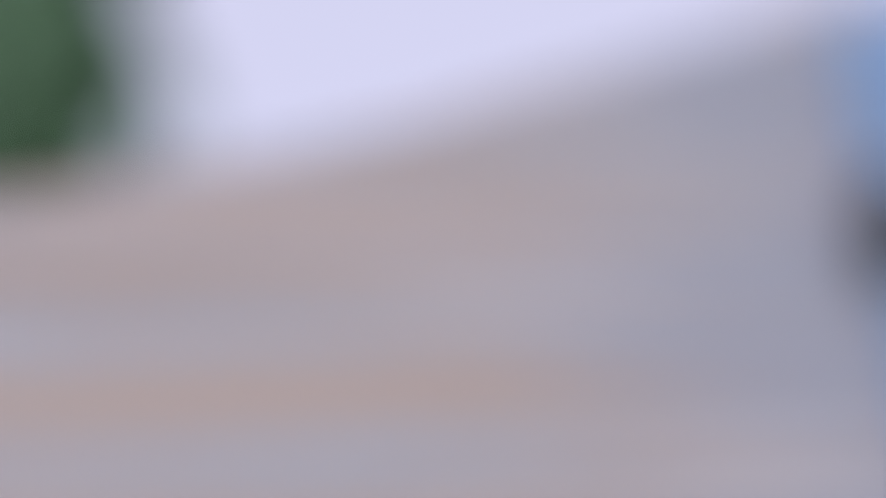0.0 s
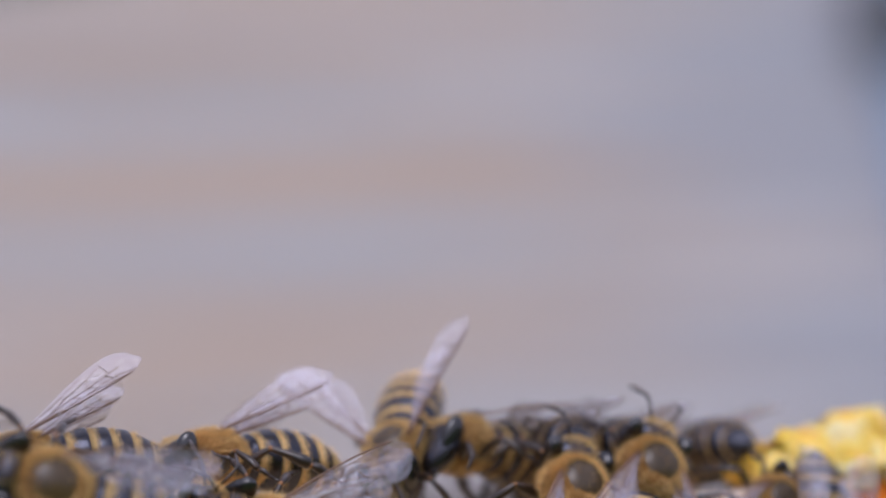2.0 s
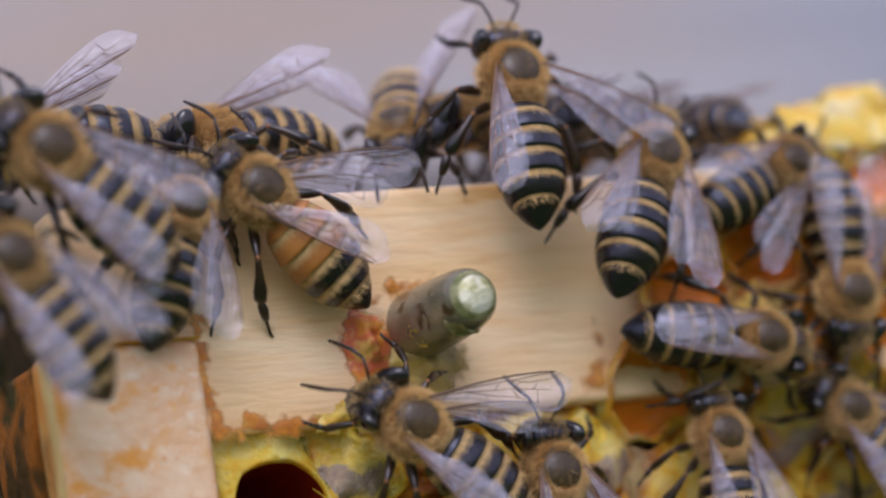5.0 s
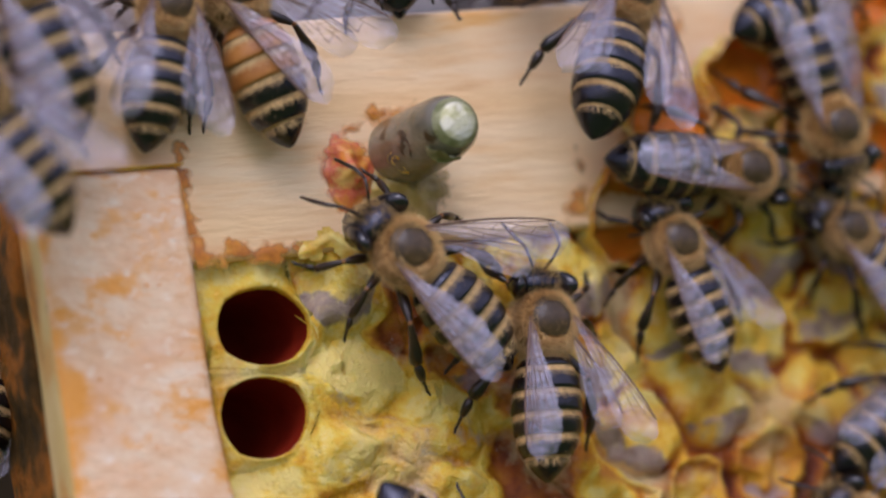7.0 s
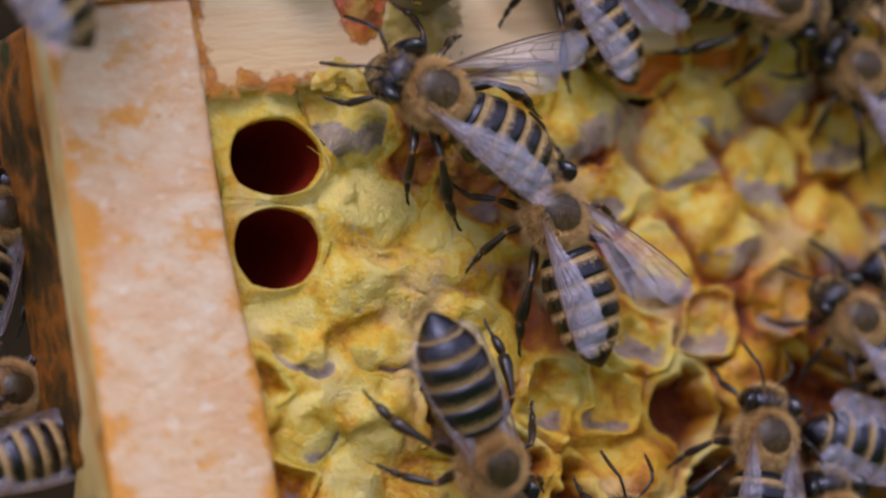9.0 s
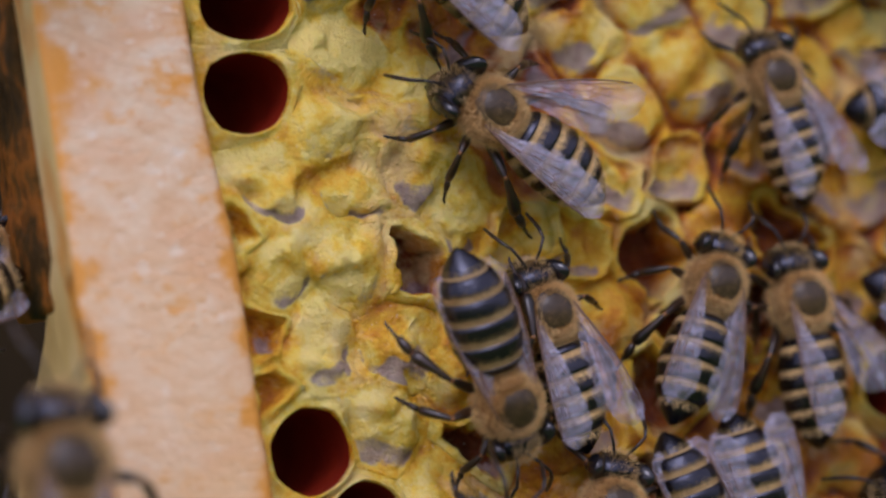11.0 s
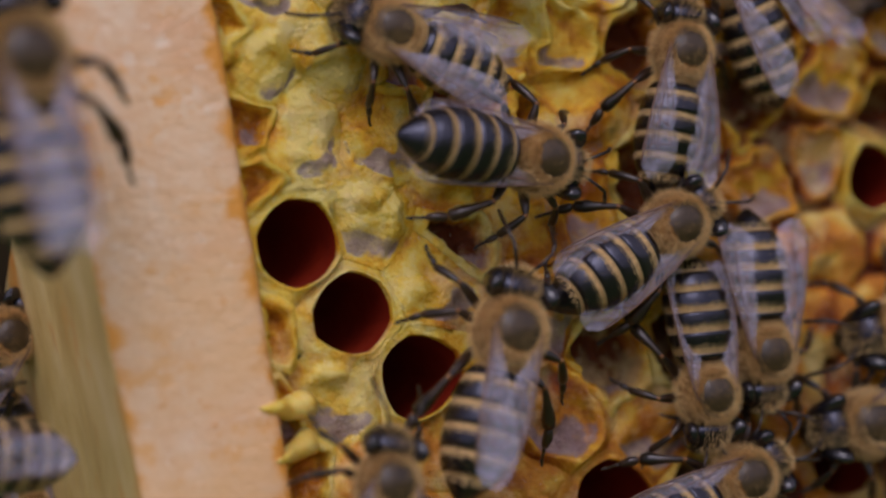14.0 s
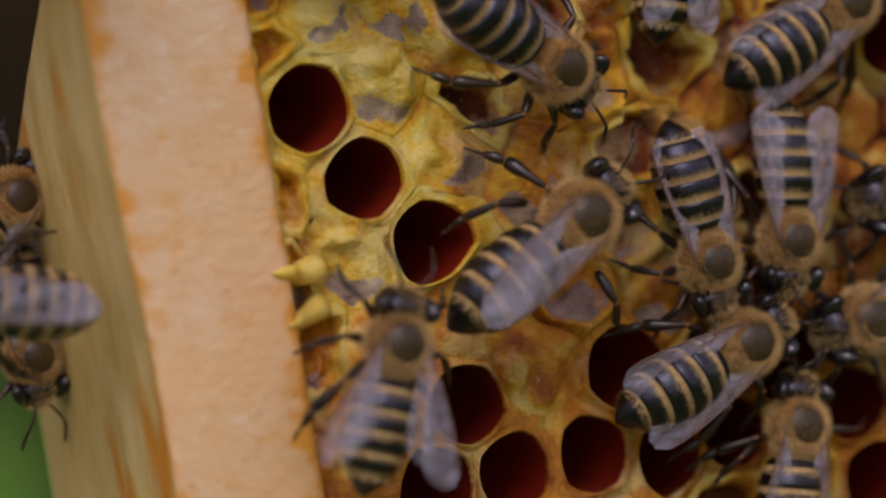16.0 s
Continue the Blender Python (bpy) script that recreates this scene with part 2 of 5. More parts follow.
def wing_material():
    m = bpy.data.materials.new("clear_wing_membrane")
    m.use_nodes = True
    t = m.node_tree
    b = t.nodes["Principled BSDF"]
    n = t.nodes.new("ShaderNodeTexNoise")
    n.inputs["Scale"].default_value = 500
    co = t.nodes.new("ShaderNodeTexCoord")
    t.links.new(co.outputs["Object"], n.inputs["Vector"])
    r = t.nodes.new("ShaderNodeValToRGB")
    # lilac-white base colour paints the sky's sheen onto the clear membrane
    r.color_ramp.elements[0].color, r.color_ramp.elements[1].color = (0.62, 0.57, 0.74, 1), (0.87, 0.84, 0.98, 1)
    t.links.new(n.outputs["Fac"], r.inputs[0])
    t.links.new(r.outputs[0], b.inputs["Base Color"])
    b.inputs["Roughness"].default_value = 0.16
    b.inputs["Specular IOR Level"].default_value = 0.9
    b.inputs["IOR"].default_value = 1.65
    b.inputs["Alpha"].default_value = 0.25
    bp = t.nodes.new("ShaderNodeBump")
    bp.inputs["Distance"].default_value = 0.0006
    n2 = t.nodes.new("ShaderNodeTexNoise")
    n2.inputs["Scale"].default_value = 900
    t.links.new(co.outputs["Object"], n2.inputs["Vector"])
    t.links.new(n2.outputs["Fac"], bp.inputs["Height"])
    t.links.new(bp.outputs[0], b.inputs["Normal"])
    return m


def comb_wax():
    """Wax that the cells' own colours turn from cream to honey-soaked amber, aged orange or thin grey film. Some amber
    is shade painted on the right side.
    """
    m = bpy.data.materials.new("comb_wax")
    m.use_nodes = True
    t = m.node_tree
    bsdf = t.nodes["Principled BSDF"]
    co = t.nodes.new("ShaderNodeTexCoord")

    def grain(s, detail=5.0, rough=0.6):
        n = t.nodes.new("ShaderNodeTexNoise")
        n.inputs["Scale"].default_value, n.inputs["Detail"].default_value, n.inputs["Roughness"].default_value = s, detail, rough
        t.links.new(co.outputs["Object"], n.inputs["Vector"])
        return n.outputs["Fac"]

    def ramp(src, rows):
        r = t.nodes.new("ShaderNodeValToRGB")
        while len(r.color_ramp.elements) < len(rows):
            r.color_ramp.elements.new(0.5)
        for el, (p, c) in zip(r.color_ramp.elements, rows):
            el.position, el.color = p, (*c, 1)
        t.links.new(src, r.inputs[0])
        return r.outputs[0]

    def sums(a, b, k):
        """a + (b - 0.5) * k"""
        n = t.nodes.new("ShaderNodeMath")
        n.operation = "MULTIPLY_ADD"
        t.links.new(b, n.inputs[0])
        n.inputs[1].default_value = k
        t.links.new(a, n.inputs[2])
        o = t.nodes.new("ShaderNodeMath")
        o.operation = "SUBTRACT"
        t.links.new(n.outputs[0], o.inputs[0])
        o.inputs[1].default_value = k / 2
        return o.outputs[0]

    def mixed(fac, a, b):
        n = t.nodes.new("ShaderNodeMix")
        n.data_type = "RGBA"
        t.links.new(fac, n.inputs["Factor"])
        t.links.new(a, n.inputs["A"])
        t.links.new(b, n.inputs["B"])
        return n.outputs["Result"]

    att = t.nodes.new("ShaderNodeAttribute")
    att.attribute_name = "wax"
    sep = t.nodes.new("ShaderNodeSeparateColor")
    t.links.new(att.outputs["Color"], sep.inputs[0])
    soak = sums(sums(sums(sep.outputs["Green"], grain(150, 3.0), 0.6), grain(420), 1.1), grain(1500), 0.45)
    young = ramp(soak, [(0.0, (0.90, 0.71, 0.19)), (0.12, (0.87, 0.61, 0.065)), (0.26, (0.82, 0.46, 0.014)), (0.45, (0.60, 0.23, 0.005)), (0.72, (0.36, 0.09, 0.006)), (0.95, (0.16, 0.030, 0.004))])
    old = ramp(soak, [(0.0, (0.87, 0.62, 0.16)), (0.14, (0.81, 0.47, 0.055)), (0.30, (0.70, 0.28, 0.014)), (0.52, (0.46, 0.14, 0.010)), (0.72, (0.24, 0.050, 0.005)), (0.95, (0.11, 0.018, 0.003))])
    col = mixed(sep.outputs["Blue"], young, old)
    cream = t.nodes.new("ShaderNodeRGB")
    cream.outputs[0].default_value = (0.91, 0.73, 0.32, 1)
    col = mixed(ramp(grain(230, 6.0, 0.65), [(0.51, (0, 0, 0)), (0.64, (0.55, 0.55, 0.55))]), col, cream.outputs[0])
    thin = ramp(grain(520), [(0.34, (0.19, 0.13, 0.13)), (0.47, (0.30, 0.22, 0.23)), (0.58, (0.43, 0.33, 0.29)), (0.70, (0.66, 0.52, 0.28))])
    film = ramp(sums(sums(sep.outputs["Red"], grain(500), 1.4), grain(1900), 0.9), [(0.35, (0, 0, 0)), (0.76, (0.86, 0.86, 0.86))])
    col = mixed(film, col, thin)
    flecks = ramp(grain(2300), [(0.66, (0, 0, 0)), (0.74, (0.5, 0.5, 0.5))])
    pale = t.nodes.new("ShaderNodeRGB")
    pale.outputs[0].default_value = (0.90, 0.82, 0.55, 1)
    col = mixed(flecks, col, pale.outputs[0])
    t.links.new(col, bsdf.inputs["Base Color"])
    bsdf.inputs["Roughness"].default_value = 0.27
    bsdf.inputs["Subsurface Weight"].default_value = 0.2
    bsdf.inputs["Subsurface Radius"].default_value = (0.0014, 0.0009, 0.0003)
    bsdf.inputs["Subsurface Scale"].default_value = 1.0
    b = t.nodes.new("ShaderNodeBump")
    b.inputs["Strength"].default_value, b.inputs["Distance"].default_value = 1.0, 0.00032
    t.links.new(sums(grain(1300, 6.0, 0.65), grain(4200, 3.0), 0.6), b.inputs["Height"])
    t.links.new(b.outputs[0], bsdf.inputs["Normal"])
    return m


M_COMB = comb_wax()
M_WING = wing_material()
MM = 0.001


# ---- mesh tools ----
def mesh_of(name, bm, mats, smooth=True):
    me = bpy.data.meshes.new(name)
    bmesh.ops.recalc_face_normals(bm, faces=bm.faces)
    for f in bm.faces:
        f.smooth = smooth
    bm.to_mesh(me)
    bm.free()
    for m in mats if isinstance(mats, (list, tuple)) else [mats]:
        me.materials.append(m)
    return me


def part(name, data, mats, parent, label="", smooth=True):
    """Link a bmesh or a finished mesh as one object under its thing."""
    ob = new(name, data if isinstance(data, bpy.types.Mesh) else mesh_of(name, data, mats, smooth))
    ob.parent = parent
    return tagged(ob, label)


def thing(name, label, category, group="", kind=""):
    return tagged(new(name), label, category, group, kind)


def slab(x0, x1, y0, y1, z0, z1, bevel=0.0004, seg=2, wear=0.0, cuts=0):
    """A board in metres with rounded, slightly worn edges."""
    bm = bmesh.new()
    bmesh.ops.create_cube(bm, size=1)
    for v in bm.verts:
        v.co = Vector(((x0 + x1) / 2 + v.co.x * (x1 - x0), (y0 + y1) / 2 + v.co.y * (y1 - y0), (z0 + z1) / 2 + v.co.z * (z1 - z0)))
    if bevel:
        bmesh.ops.bevel(bm, geom=bm.edges[:], offset=bevel, segments=seg, affect="EDGES", profile=0.6)
    if cuts:
        long_edges = [e for e in bm.edges if e.calc_length() > 0.5 * max(x1 - x0, z1 - z0)]
        bmesh.ops.subdivide_edges(bm, edges=long_edges, cuts=cuts, use_grid_fill=True)
    if wear:
        for v in bm.verts:
            n = noise.noise_vector(v.co * 260)
            v.co += n * wear
    return bm


def ball(bm, c, r, seg=16, rings=10, mat=0):
    """An ellipsoid added to bm."""
    got = bmesh.ops.create_uvsphere(bm, u_segments=seg, v_segments=rings, radius=1)
    for v in got["verts"]:
        v.co = Vector((c[0] + v.co.x * r[0], c[1] + v.co.y * r[1], c[2] + v.co.z * r[2]))
    for f in {f for v in got["verts"] for f in v.link_faces}:
        f.material_index = mat
    return got["verts"]


def tube(bm, pts, radii, n=7, mat=0, flat=1.0):
    """A tapered tube along points."""
    rings = []
    for i, p in enumerate(pts):
        d = (Vector(pts[min(i + 1, len(pts) - 1)]) - Vector(pts[max(i - 1, 0)])).normalized()
        s = d.cross(Vector((0.13, 0.21, 1))).normalized()
        u = s.cross(d)
        rings.append([bm.verts.new(Vector(p) + (s * math.cos(k * math.tau / n) * flat + u * math.sin(k * math.tau / n)) * radii[i]) for k in range(n)])
    for a, b in zip(rings, rings[1:]):
        for k in range(n):
            bm.faces.new((a[k], a[(k + 1) % n], b[(k + 1) % n], b[k])).material_index = mat
    bm.faces.new(rings[0]).material_index = mat
    bm.faces.new(rings[-1][::-1]).material_index = mat


def ease(v, a, b):
    f = min(1.0, max(0.0, (v - a) / (b - a)))
    return f * f * (3 - 2 * f)


# ---- ground, hive and distance ----
def ground():
    bm = bmesh.new()
    bmesh.ops.create_grid(bm, x_segments=60, y_segments=60, size=60)
    for v in bm.verts:
        v.co.z = -0.5 + 0.03 * noise.noise(v.co * 0.4)
    ob = new("ground", mesh_of("ground", bm, M_GRASS))
    tagged(ob, "green meadow grass behind the hive", "grass", kind="structure")


def tall_grass():
    """Uncut grass behind the hive."""
    rnd = random.Random(21)
    bm = bmesh.new()
    for _ in range(15000):
        x, y = 1.35 + rnd.gauss(0, 0.9), 3.5 + rnd.gauss(0, 0.9)
        if y < 1.4 or noise.noise((x * 1.7, y * 1.7, 4.0)) < -0.25:
            continue
        h, an = rnd.uniform(0.10, 0.30), rnd.random() * math.tau
        dx, dy, w = math.cos(an), math.sin(an), rnd.uniform(0.003, 0.007)
        bend = h * rnd.uniform(0.1, 0.5)
        way = rnd.random() * math.tau
        bx, by = math.cos(way) * bend, math.sin(way) * bend
        a, b = bm.verts.new((x - dx * w, y - dy * w, -0.53)), bm.verts.new((x + dx * w, y + dy * w, -0.53))
        c, d = bm.verts.new((x + dx * w * 0.7 + bx * 0.35, y + dy * w * 0.7 + by * 0.35, -0.5 + h * 0.6)), bm.verts.new((x - dx * w * 0.7 + bx * 0.35, y - dy * w * 0.7 + by * 0.35, -0.5 + h * 0.6))
        bm.faces.new((a, b, c, d))
        bm.faces.new((d, c, bm.verts.new((x + bx, y + by, -0.5 + h))))
    ob = new("tall_grass", mesh_of("tall_grass", bm, M_BLADE))
    tagged(ob, "uncut green grass on the meadow behind the hive", "grass", kind="stuff")


def hive():
    root = thing("beehive", "weathered wooden beehive with grey gable board on a dark lower box", "beehive")
    bm = bmesh.new()
    # front gable board, its upper edge climbing to one side
    n = 26
    rows = []
    for y in (0.28, 0.305):
        low, top = [], []
        for i in range(n + 1):
            x = -0.26 + 0.505 * i / n
            wob = 0.0012 * noise.noise((x * 30, y, 0))
            low.append(bm.verts.new((x, y, 0.090)))
            d = x - 0.081
            top.append(bm.verts.new((x, y, 0.173 + 0.14 * d + 0.65 * max(0.0, d) ** 2 + wob)))
        rows.append((low, top))
    (l0, t0), (l1, t1) = rows
    for i in range(n):
        bm.faces.new((l0[i], l0[i + 1], t0[i + 1], t0[i]))
        bm.faces.new((l1[i + 1], l1[i], t1[i], t1[i + 1]))
        bm.faces.new((t0[i], t0[i + 1], t1[i + 1], t1[i]))
        bm.faces.new((l0[i + 1], l0[i], l1[i], l1[i + 1]))
    bm.faces.new((l0[0], t0[0], t1[0], l1[0]))
    bm.faces.new((l0[n], l1[n], t1[n], t0[n]))
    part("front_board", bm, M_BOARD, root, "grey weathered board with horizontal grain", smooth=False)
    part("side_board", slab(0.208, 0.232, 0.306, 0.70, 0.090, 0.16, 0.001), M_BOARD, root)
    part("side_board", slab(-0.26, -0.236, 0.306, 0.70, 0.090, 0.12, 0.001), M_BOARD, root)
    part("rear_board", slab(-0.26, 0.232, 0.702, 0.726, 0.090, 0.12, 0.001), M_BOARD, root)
    part("lower_box", slab(-0.262, 0.236, 0.276, 0.73, -0.028, 0.0885, 0.0015), M_OLD, root, "dark stained lower hive box")
    for x in (-0.23, 0.20):
        for y in (0.30, 0.69):
            part("leg", slab(x, x + 0.03, y, y + 0.03, -0.52, -0.0285, 0.001), M_OLD, root)
    part("corner_post", slab(0.2455, 0.268, 0.270, 0.300, 0.090, 0.208, 0.0015), M_BLUE, root, "corner post with faded blue paint")
    part("corner_trim", slab(0.2325, 0.2450, 0.2765, 0.2795, 0.0895, 0.206, 0.0008), M_BLUE, root, "strip of faded blue paint")
    bm = bmesh.new()
    ball(bm, (0.2335, 0.2755, 0.167), (0.0075, 0.0014, 0.0105), 18, 10)
    part("knot", bm, M_KNOT, root, "dark knot in the board")


def tree(x, y, height, spread, seed, leaves=2600):
    rnd = random.Random(seed)
    root = thing("tree", "slim leafy green tree behind the hive", "tree")
    bm = bmesh.new()
    g = -0.5
    tube(bm, [(x, y, g), (x + 0.02, y, g + height * 0.3), (x - 0.02, y + 0.02, g + height * 0.6), (x, y, g + height * 0.95)],
         [0.06, 0.05, 0.03, 0.008], 9)
    for k in range(14):
        h = g + height * (0.25 + 0.6 * k / 14)
        an = k * 2.4
        r = spread * (0.8 - 0.4 * k / 14)
        tube(bm, [(x, y, h), (x + math.cos(an) * r * 0.5, y + math.sin(an) * r * 0.5, h + 0.12), (x + math.cos(an) * r, y + math.sin(an) * r, h + 0.2)],
             [0.02, 0.012, 0.004], 6)
    part("trunk", bm, M_BARK, root)
    bm = bmesh.new()
    for _ in range(leaves):
        h = rnd.random()
        r = spread * math.sqrt(rnd.random()) * (1.0 - 0.5 * h) * (0.75 + 0.5 * noise.noise((h * 6, seed, 0)))
        an = rnd.random() * math.tau
        c = Vector((x + math.cos(an) * r, y + math.sin(an) * r, g + height * (0.12 + 0.9 * h)))
        q = Euler((rnd.random() * 6, rnd.random() * 6, rnd.random() * 6)).to_matrix()
        s = 0.06 + 0.05 * rnd.random()
        vs = [bm.verts.new(c + q @ Vector(p) * s) for p in ((-1, 0, 0), (-0.2, 0.45, 0.1), (1, 0, 0), (-0.2, -0.45, 0.1))]
        bm.faces.new(vs)
    part("crown", bm, M_LEAF, root, smooth=False)


# ---- the wooden frame ----
def brood_frame():
    root = thing("hive_frame", "pale wooden hive frame with propolis stains and metal spacers", "hive frame")
    bm = slab(-0.0216, 0.3520, 0.0, 0.022, 0.0106, 0.0248, 0.0005, 3, 0.00006, 24)
    for v in bm.verts:
        if v.co.x < -0.0185:
            v.co.y = min(v.co.y, 0.003)
    part("top_bar", bm, M_WOOD_H, root, "pale wooden top bar with lengthwise grain")
    bm = slab(-0.0222, -0.0132, -0.0012, 0.0225, -0.2050, 0.0163, 0.0007, 3, 0.00012, 48)
    for v in bm.verts:
        z = v.co.z / MM
        if v.co.x < -0.0170:
            v.co.x -= 0.0010 * ease(z, -40, -12)
        elif v.co.x > -0.0150:
            v.co.x -= 0.0007 * ease(z, -8, 2)
        if v.co.y > 0.004:
            v.co.y -= 0.0198 * min(1.0, max(0.0, (v.co.z + 0.026) / 0.018))
    bm.normal_update()
    for f in bm.faces:
        f.material_index = 1 if f.normal.x < -0.8 else 0
    part("side_bar", bm, [M_WOOD_V, M_OUTER], root, "pale wooden side bar with orange stains")
    part("propolis_crust", slab(-0.0233, -0.0150, 0.0030, 0.0100, -0.0100, 0.0160, 0.0006, 2, 0.0006, 24), M_CRUST, root, "dark propolis crust behind the side bar")
    part("side_bar", slab(0.3430, 0.3520, -0.0012, 0.0225, -0.2050, 0.0104, 0.0007, 2), M_WOOD_V, root, "pale wooden side bar")
    part("bottom_bar", slab(-0.0130, 0.3428, 0.003, 0.018, -0.2050, -0.1950, 0.0007, 2), M_WOOD_H, root, "pale wooden bottom bar")
    # round metal spacer driven into the top bar
    bm = bmesh.new()
    prof = [(0.001, 2.15), (-2, 2.1), (-4.5, 2.03), (-6.6, 1.92), (-7.4, 1.78), (-8.0, 1.5), (-8.4, 1.15), (-8.6, 0.85), (-8.68, 0.4)]
    rings = []
    for y, r in prof:
        rings.append([bm.verts.new(((0.8 + r * math.cos(k * math.tau / 32)) * MM, y * MM, (16.25 + r * math.sin(k * math.tau / 32)) * MM)) for k in range(32)])
    for i, (p, q) in enumerate(zip(rings, rings[1:])):
        for k in range(32):
            bm.faces.new((p[k], p[(k + 1) % 32], q[(k + 1) % 32], q[k])).material_index = 1 if i >= 6 else 2 if i == 5 else 0
    bm.faces.new(rings[-1]).material_index = 1
    part("spacer", bm, [M_METAL, M_SHINE, M_GREEN], root, "dull metal spacer peg with a bright worn tip")
    # nail on the outer side of the side bar
    bm = bmesh.new()
    rings = [[bm.verts.new((x * MM, (9.6 + r * 1.1 * math.cos(k * math.tau / 20)) * MM, (-22.6 + r * 1.2 * math.sin(k * math.tau / 20)) * MM)) for k in range(20)]
             for x, r in ((-22.1, 1.7), (-22.5, 1.7), (-22.7, 1.35))]
    for p, q in zip(rings, rings[1:]):
        for k in range(20):
            bm.faces.new((p[k], p[(k + 1) % 20], q[(k + 1) % 20], q[k]))
    bm.faces.new(rings[-1])
    part("nail_head", bm, M_DULL, root, "dark metal nail head")
    # seams and crusts of propolis along the joints
    def away(x, z, line):
        best = 9.0
        for (ax, az), (bx, bz) in zip(line, line[1:]):
            ex, ez = bx - ax, bz - az
            f = min(1.0, max(0.0, ((x - ax) * ex + (z - az) * ez) / (ex * ex + ez * ez)))
            best = min(best, math.hypot(x - ax - ex * f, z - az - ez * f))
        return best

    def rough(x, z, k=1.0):
        return noise.noise((x * 0.8 * k, z * 0.8 * k, 2.0)) + 0.6 * noise.noise((x * 2.1 * k, z * 2.1 * k, 6.0))

    def crust(name, rise, x0, x1, z0, z1, step, face, mat, label, flat=1.0):
        """A lumpy skin over the wood wherever rise(x, z), in millimetres, is above nought."""
        bm = bmesh.new()
        thick = bm.verts.layers.float_color.new("thick")
        nx, nz = int((x1 - x0) / step), int((z1 - z0) / step)
        grid = {}
        for i in range(nx + 1):
            for k in range(nz + 1):
                x, z = x0 + i * step, z0 + k * step
                h = rise(x, z)
                if h > -0.16:
                    v = grid[i, k] = bm.verts.new((x * MM, (face - max(h * flat, 0.02 + 0.1 * (h + 0.16))) * MM, z * MM))
                    f = ease(h, -0.16, 0.30)
                    v[thick] = (f, f, f, 1)
        for i, k in list(grid):
            q = [(i, k), (i + 1, k), (i + 1, k + 1), (i, k + 1)]
            if all(c in grid for c in q):
                bm.faces.new([grid[c] for c in q])
        part(name, bm, mat, root, label)

    joint = [(-13.7, 17.2), (-13.5, 13.6), (-13.1, 10.9), (-6.9, 10.9)]
    crust("propolis_seam", lambda x, z: 0.20 - away(x, z, joint) * 0.36 + 0.24 * rough(x, z), -15.5, -5.5, 9.8, 18.5, 0.16, -0.02, M_PROPOLIS, "orange propolis along the joint", 0.3)
    part("joint_line", slab(-0.0222, -0.0138, -0.0014, 0.002, 0.01630, 0.01638, 0.0), M_SYRUP, root)
    m_red = material("red_propolis", [(0.34, (0.80, 0.46, 0.06)), (0.45, (0.78, 0.30, 0.04)), (0.55, (0.66, 0.14, 0.06)), (0.66, (0.78, 0.48, 0.12))], scale=420, rough=0.22, bump=0.0002, sub=0.3, fade=True)
    crust("propolis_lump", lambda x, z: 1.7 * math.exp(-((x + 2.9) ** 2 + (z - 15.2) ** 2 * 0.6) / 1.9) * (0.8 + 0.6 * rough(x, z)) - 0.26, -8, 0, 11, 20, 0.2, -0.02, m_red, "reddish propolis round the spacer")
    m_olive = material("olive_wax", [(0.3, (0.22, 0.14, 0.03)), (0.45, (0.40, 0.29, 0.08)), (0.58, (0.58, 0.42, 0.10)), (0.7, (0.68, 0.50, 0.14))], scale=260, rough=0.3, bump=0.0003, sub=0.3, fade=True)
    m_dirt = material("dark_dirt", [(0.3, (0.05, 0.03, 0.012)), (0.7, (0.20, 0.12, 0.05))], scale=700, rough=0.7, bump=0.0003)
    crust("wax_smear", lambda x, z: 0.95 * math.exp(-((x - 0.6) ** 2 * 0.16 + (z - 13.6) ** 2 * 0.22)) * (0.9 + 0.5 * rough(x, z)) - 0.24, -4, 5.5, 10.8, 17, 0.18, -0.02, m_olive, "olive wax smeared under the spacer")
    crust("propolis_smear", lambda x, z: 0.12 - away(x, z, [(-2.0, 17.8), (-0.6, 18.6), (1.8, 18.6)]) * 0.3 + 0.2 * rough(x, z), -5, 4, 17.5, 21.5, 0.18, -0.02, M_PROPOLIS, "orange propolis above the spacer")
    # gnawed wax and dirt stuck to the spacer
    for cx, cy, cz, r, mat, label in ((-0.7, -4.6, 15.9, 0.7, m_dirt, "brown dirt on the spacer"), (0.4, -7.0, 14.9, 0.75, M_GREEN, "greenish tarnish on the spacer"), (-0.6, -2.6, 15.0, 1.0, M_RIM, "yellow wax on the spacer")):
        bm = bmesh.new()
        for v in ball(bm, (0, 0, 0), (r, r * 1.1, r), 18, 12):
            w = Vector((cx, cy, cz)) + v.co * (1 + 0.5 * noise.noise(v.co * 1.9 + Vector((cx, cy, cz))))
            d = math.hypot(w.x - 0.8, w.z - 16.25) + 1e-6
            k = (1.9 + 0.35 * max(0.0, 1 - ((w.x - cx) ** 2 + (w.y - cy) ** 2 + (w.z - cz) ** 2) / (r * r * 1.6))) / d
            v.co = Vector((0.8 + (w.x - 0.8) * k, w.y, 16.25 + (w.z - 16.25) * k)) * MM
        part("crumb", bm, mat, root, label)
    crust("wax_smear", lambda x, z: 0.22 - away(x, z, [(-6.5, 10.6), (-4.6, 11.4), (-3.4, 10.4)]) * 0.5 + 0.25 * rough(x, z), -8, -2, 9, 13, 0.18, -0.02, M_RIM, "golden wax smeared on the top bar")
    crust("propolis_smear", lambda x, z: 0.10 - away(x, z, [(12.6, 15.6), (12.9, 13.2), (12.2, 11.4)]) * 0.22 + 0.2 * rough(x, z, 0.5), 9.5, 16.5, 10.4, 19, 0.22, -0.02, M_PROPOLIS, "orange propolis smeared on the top bar")
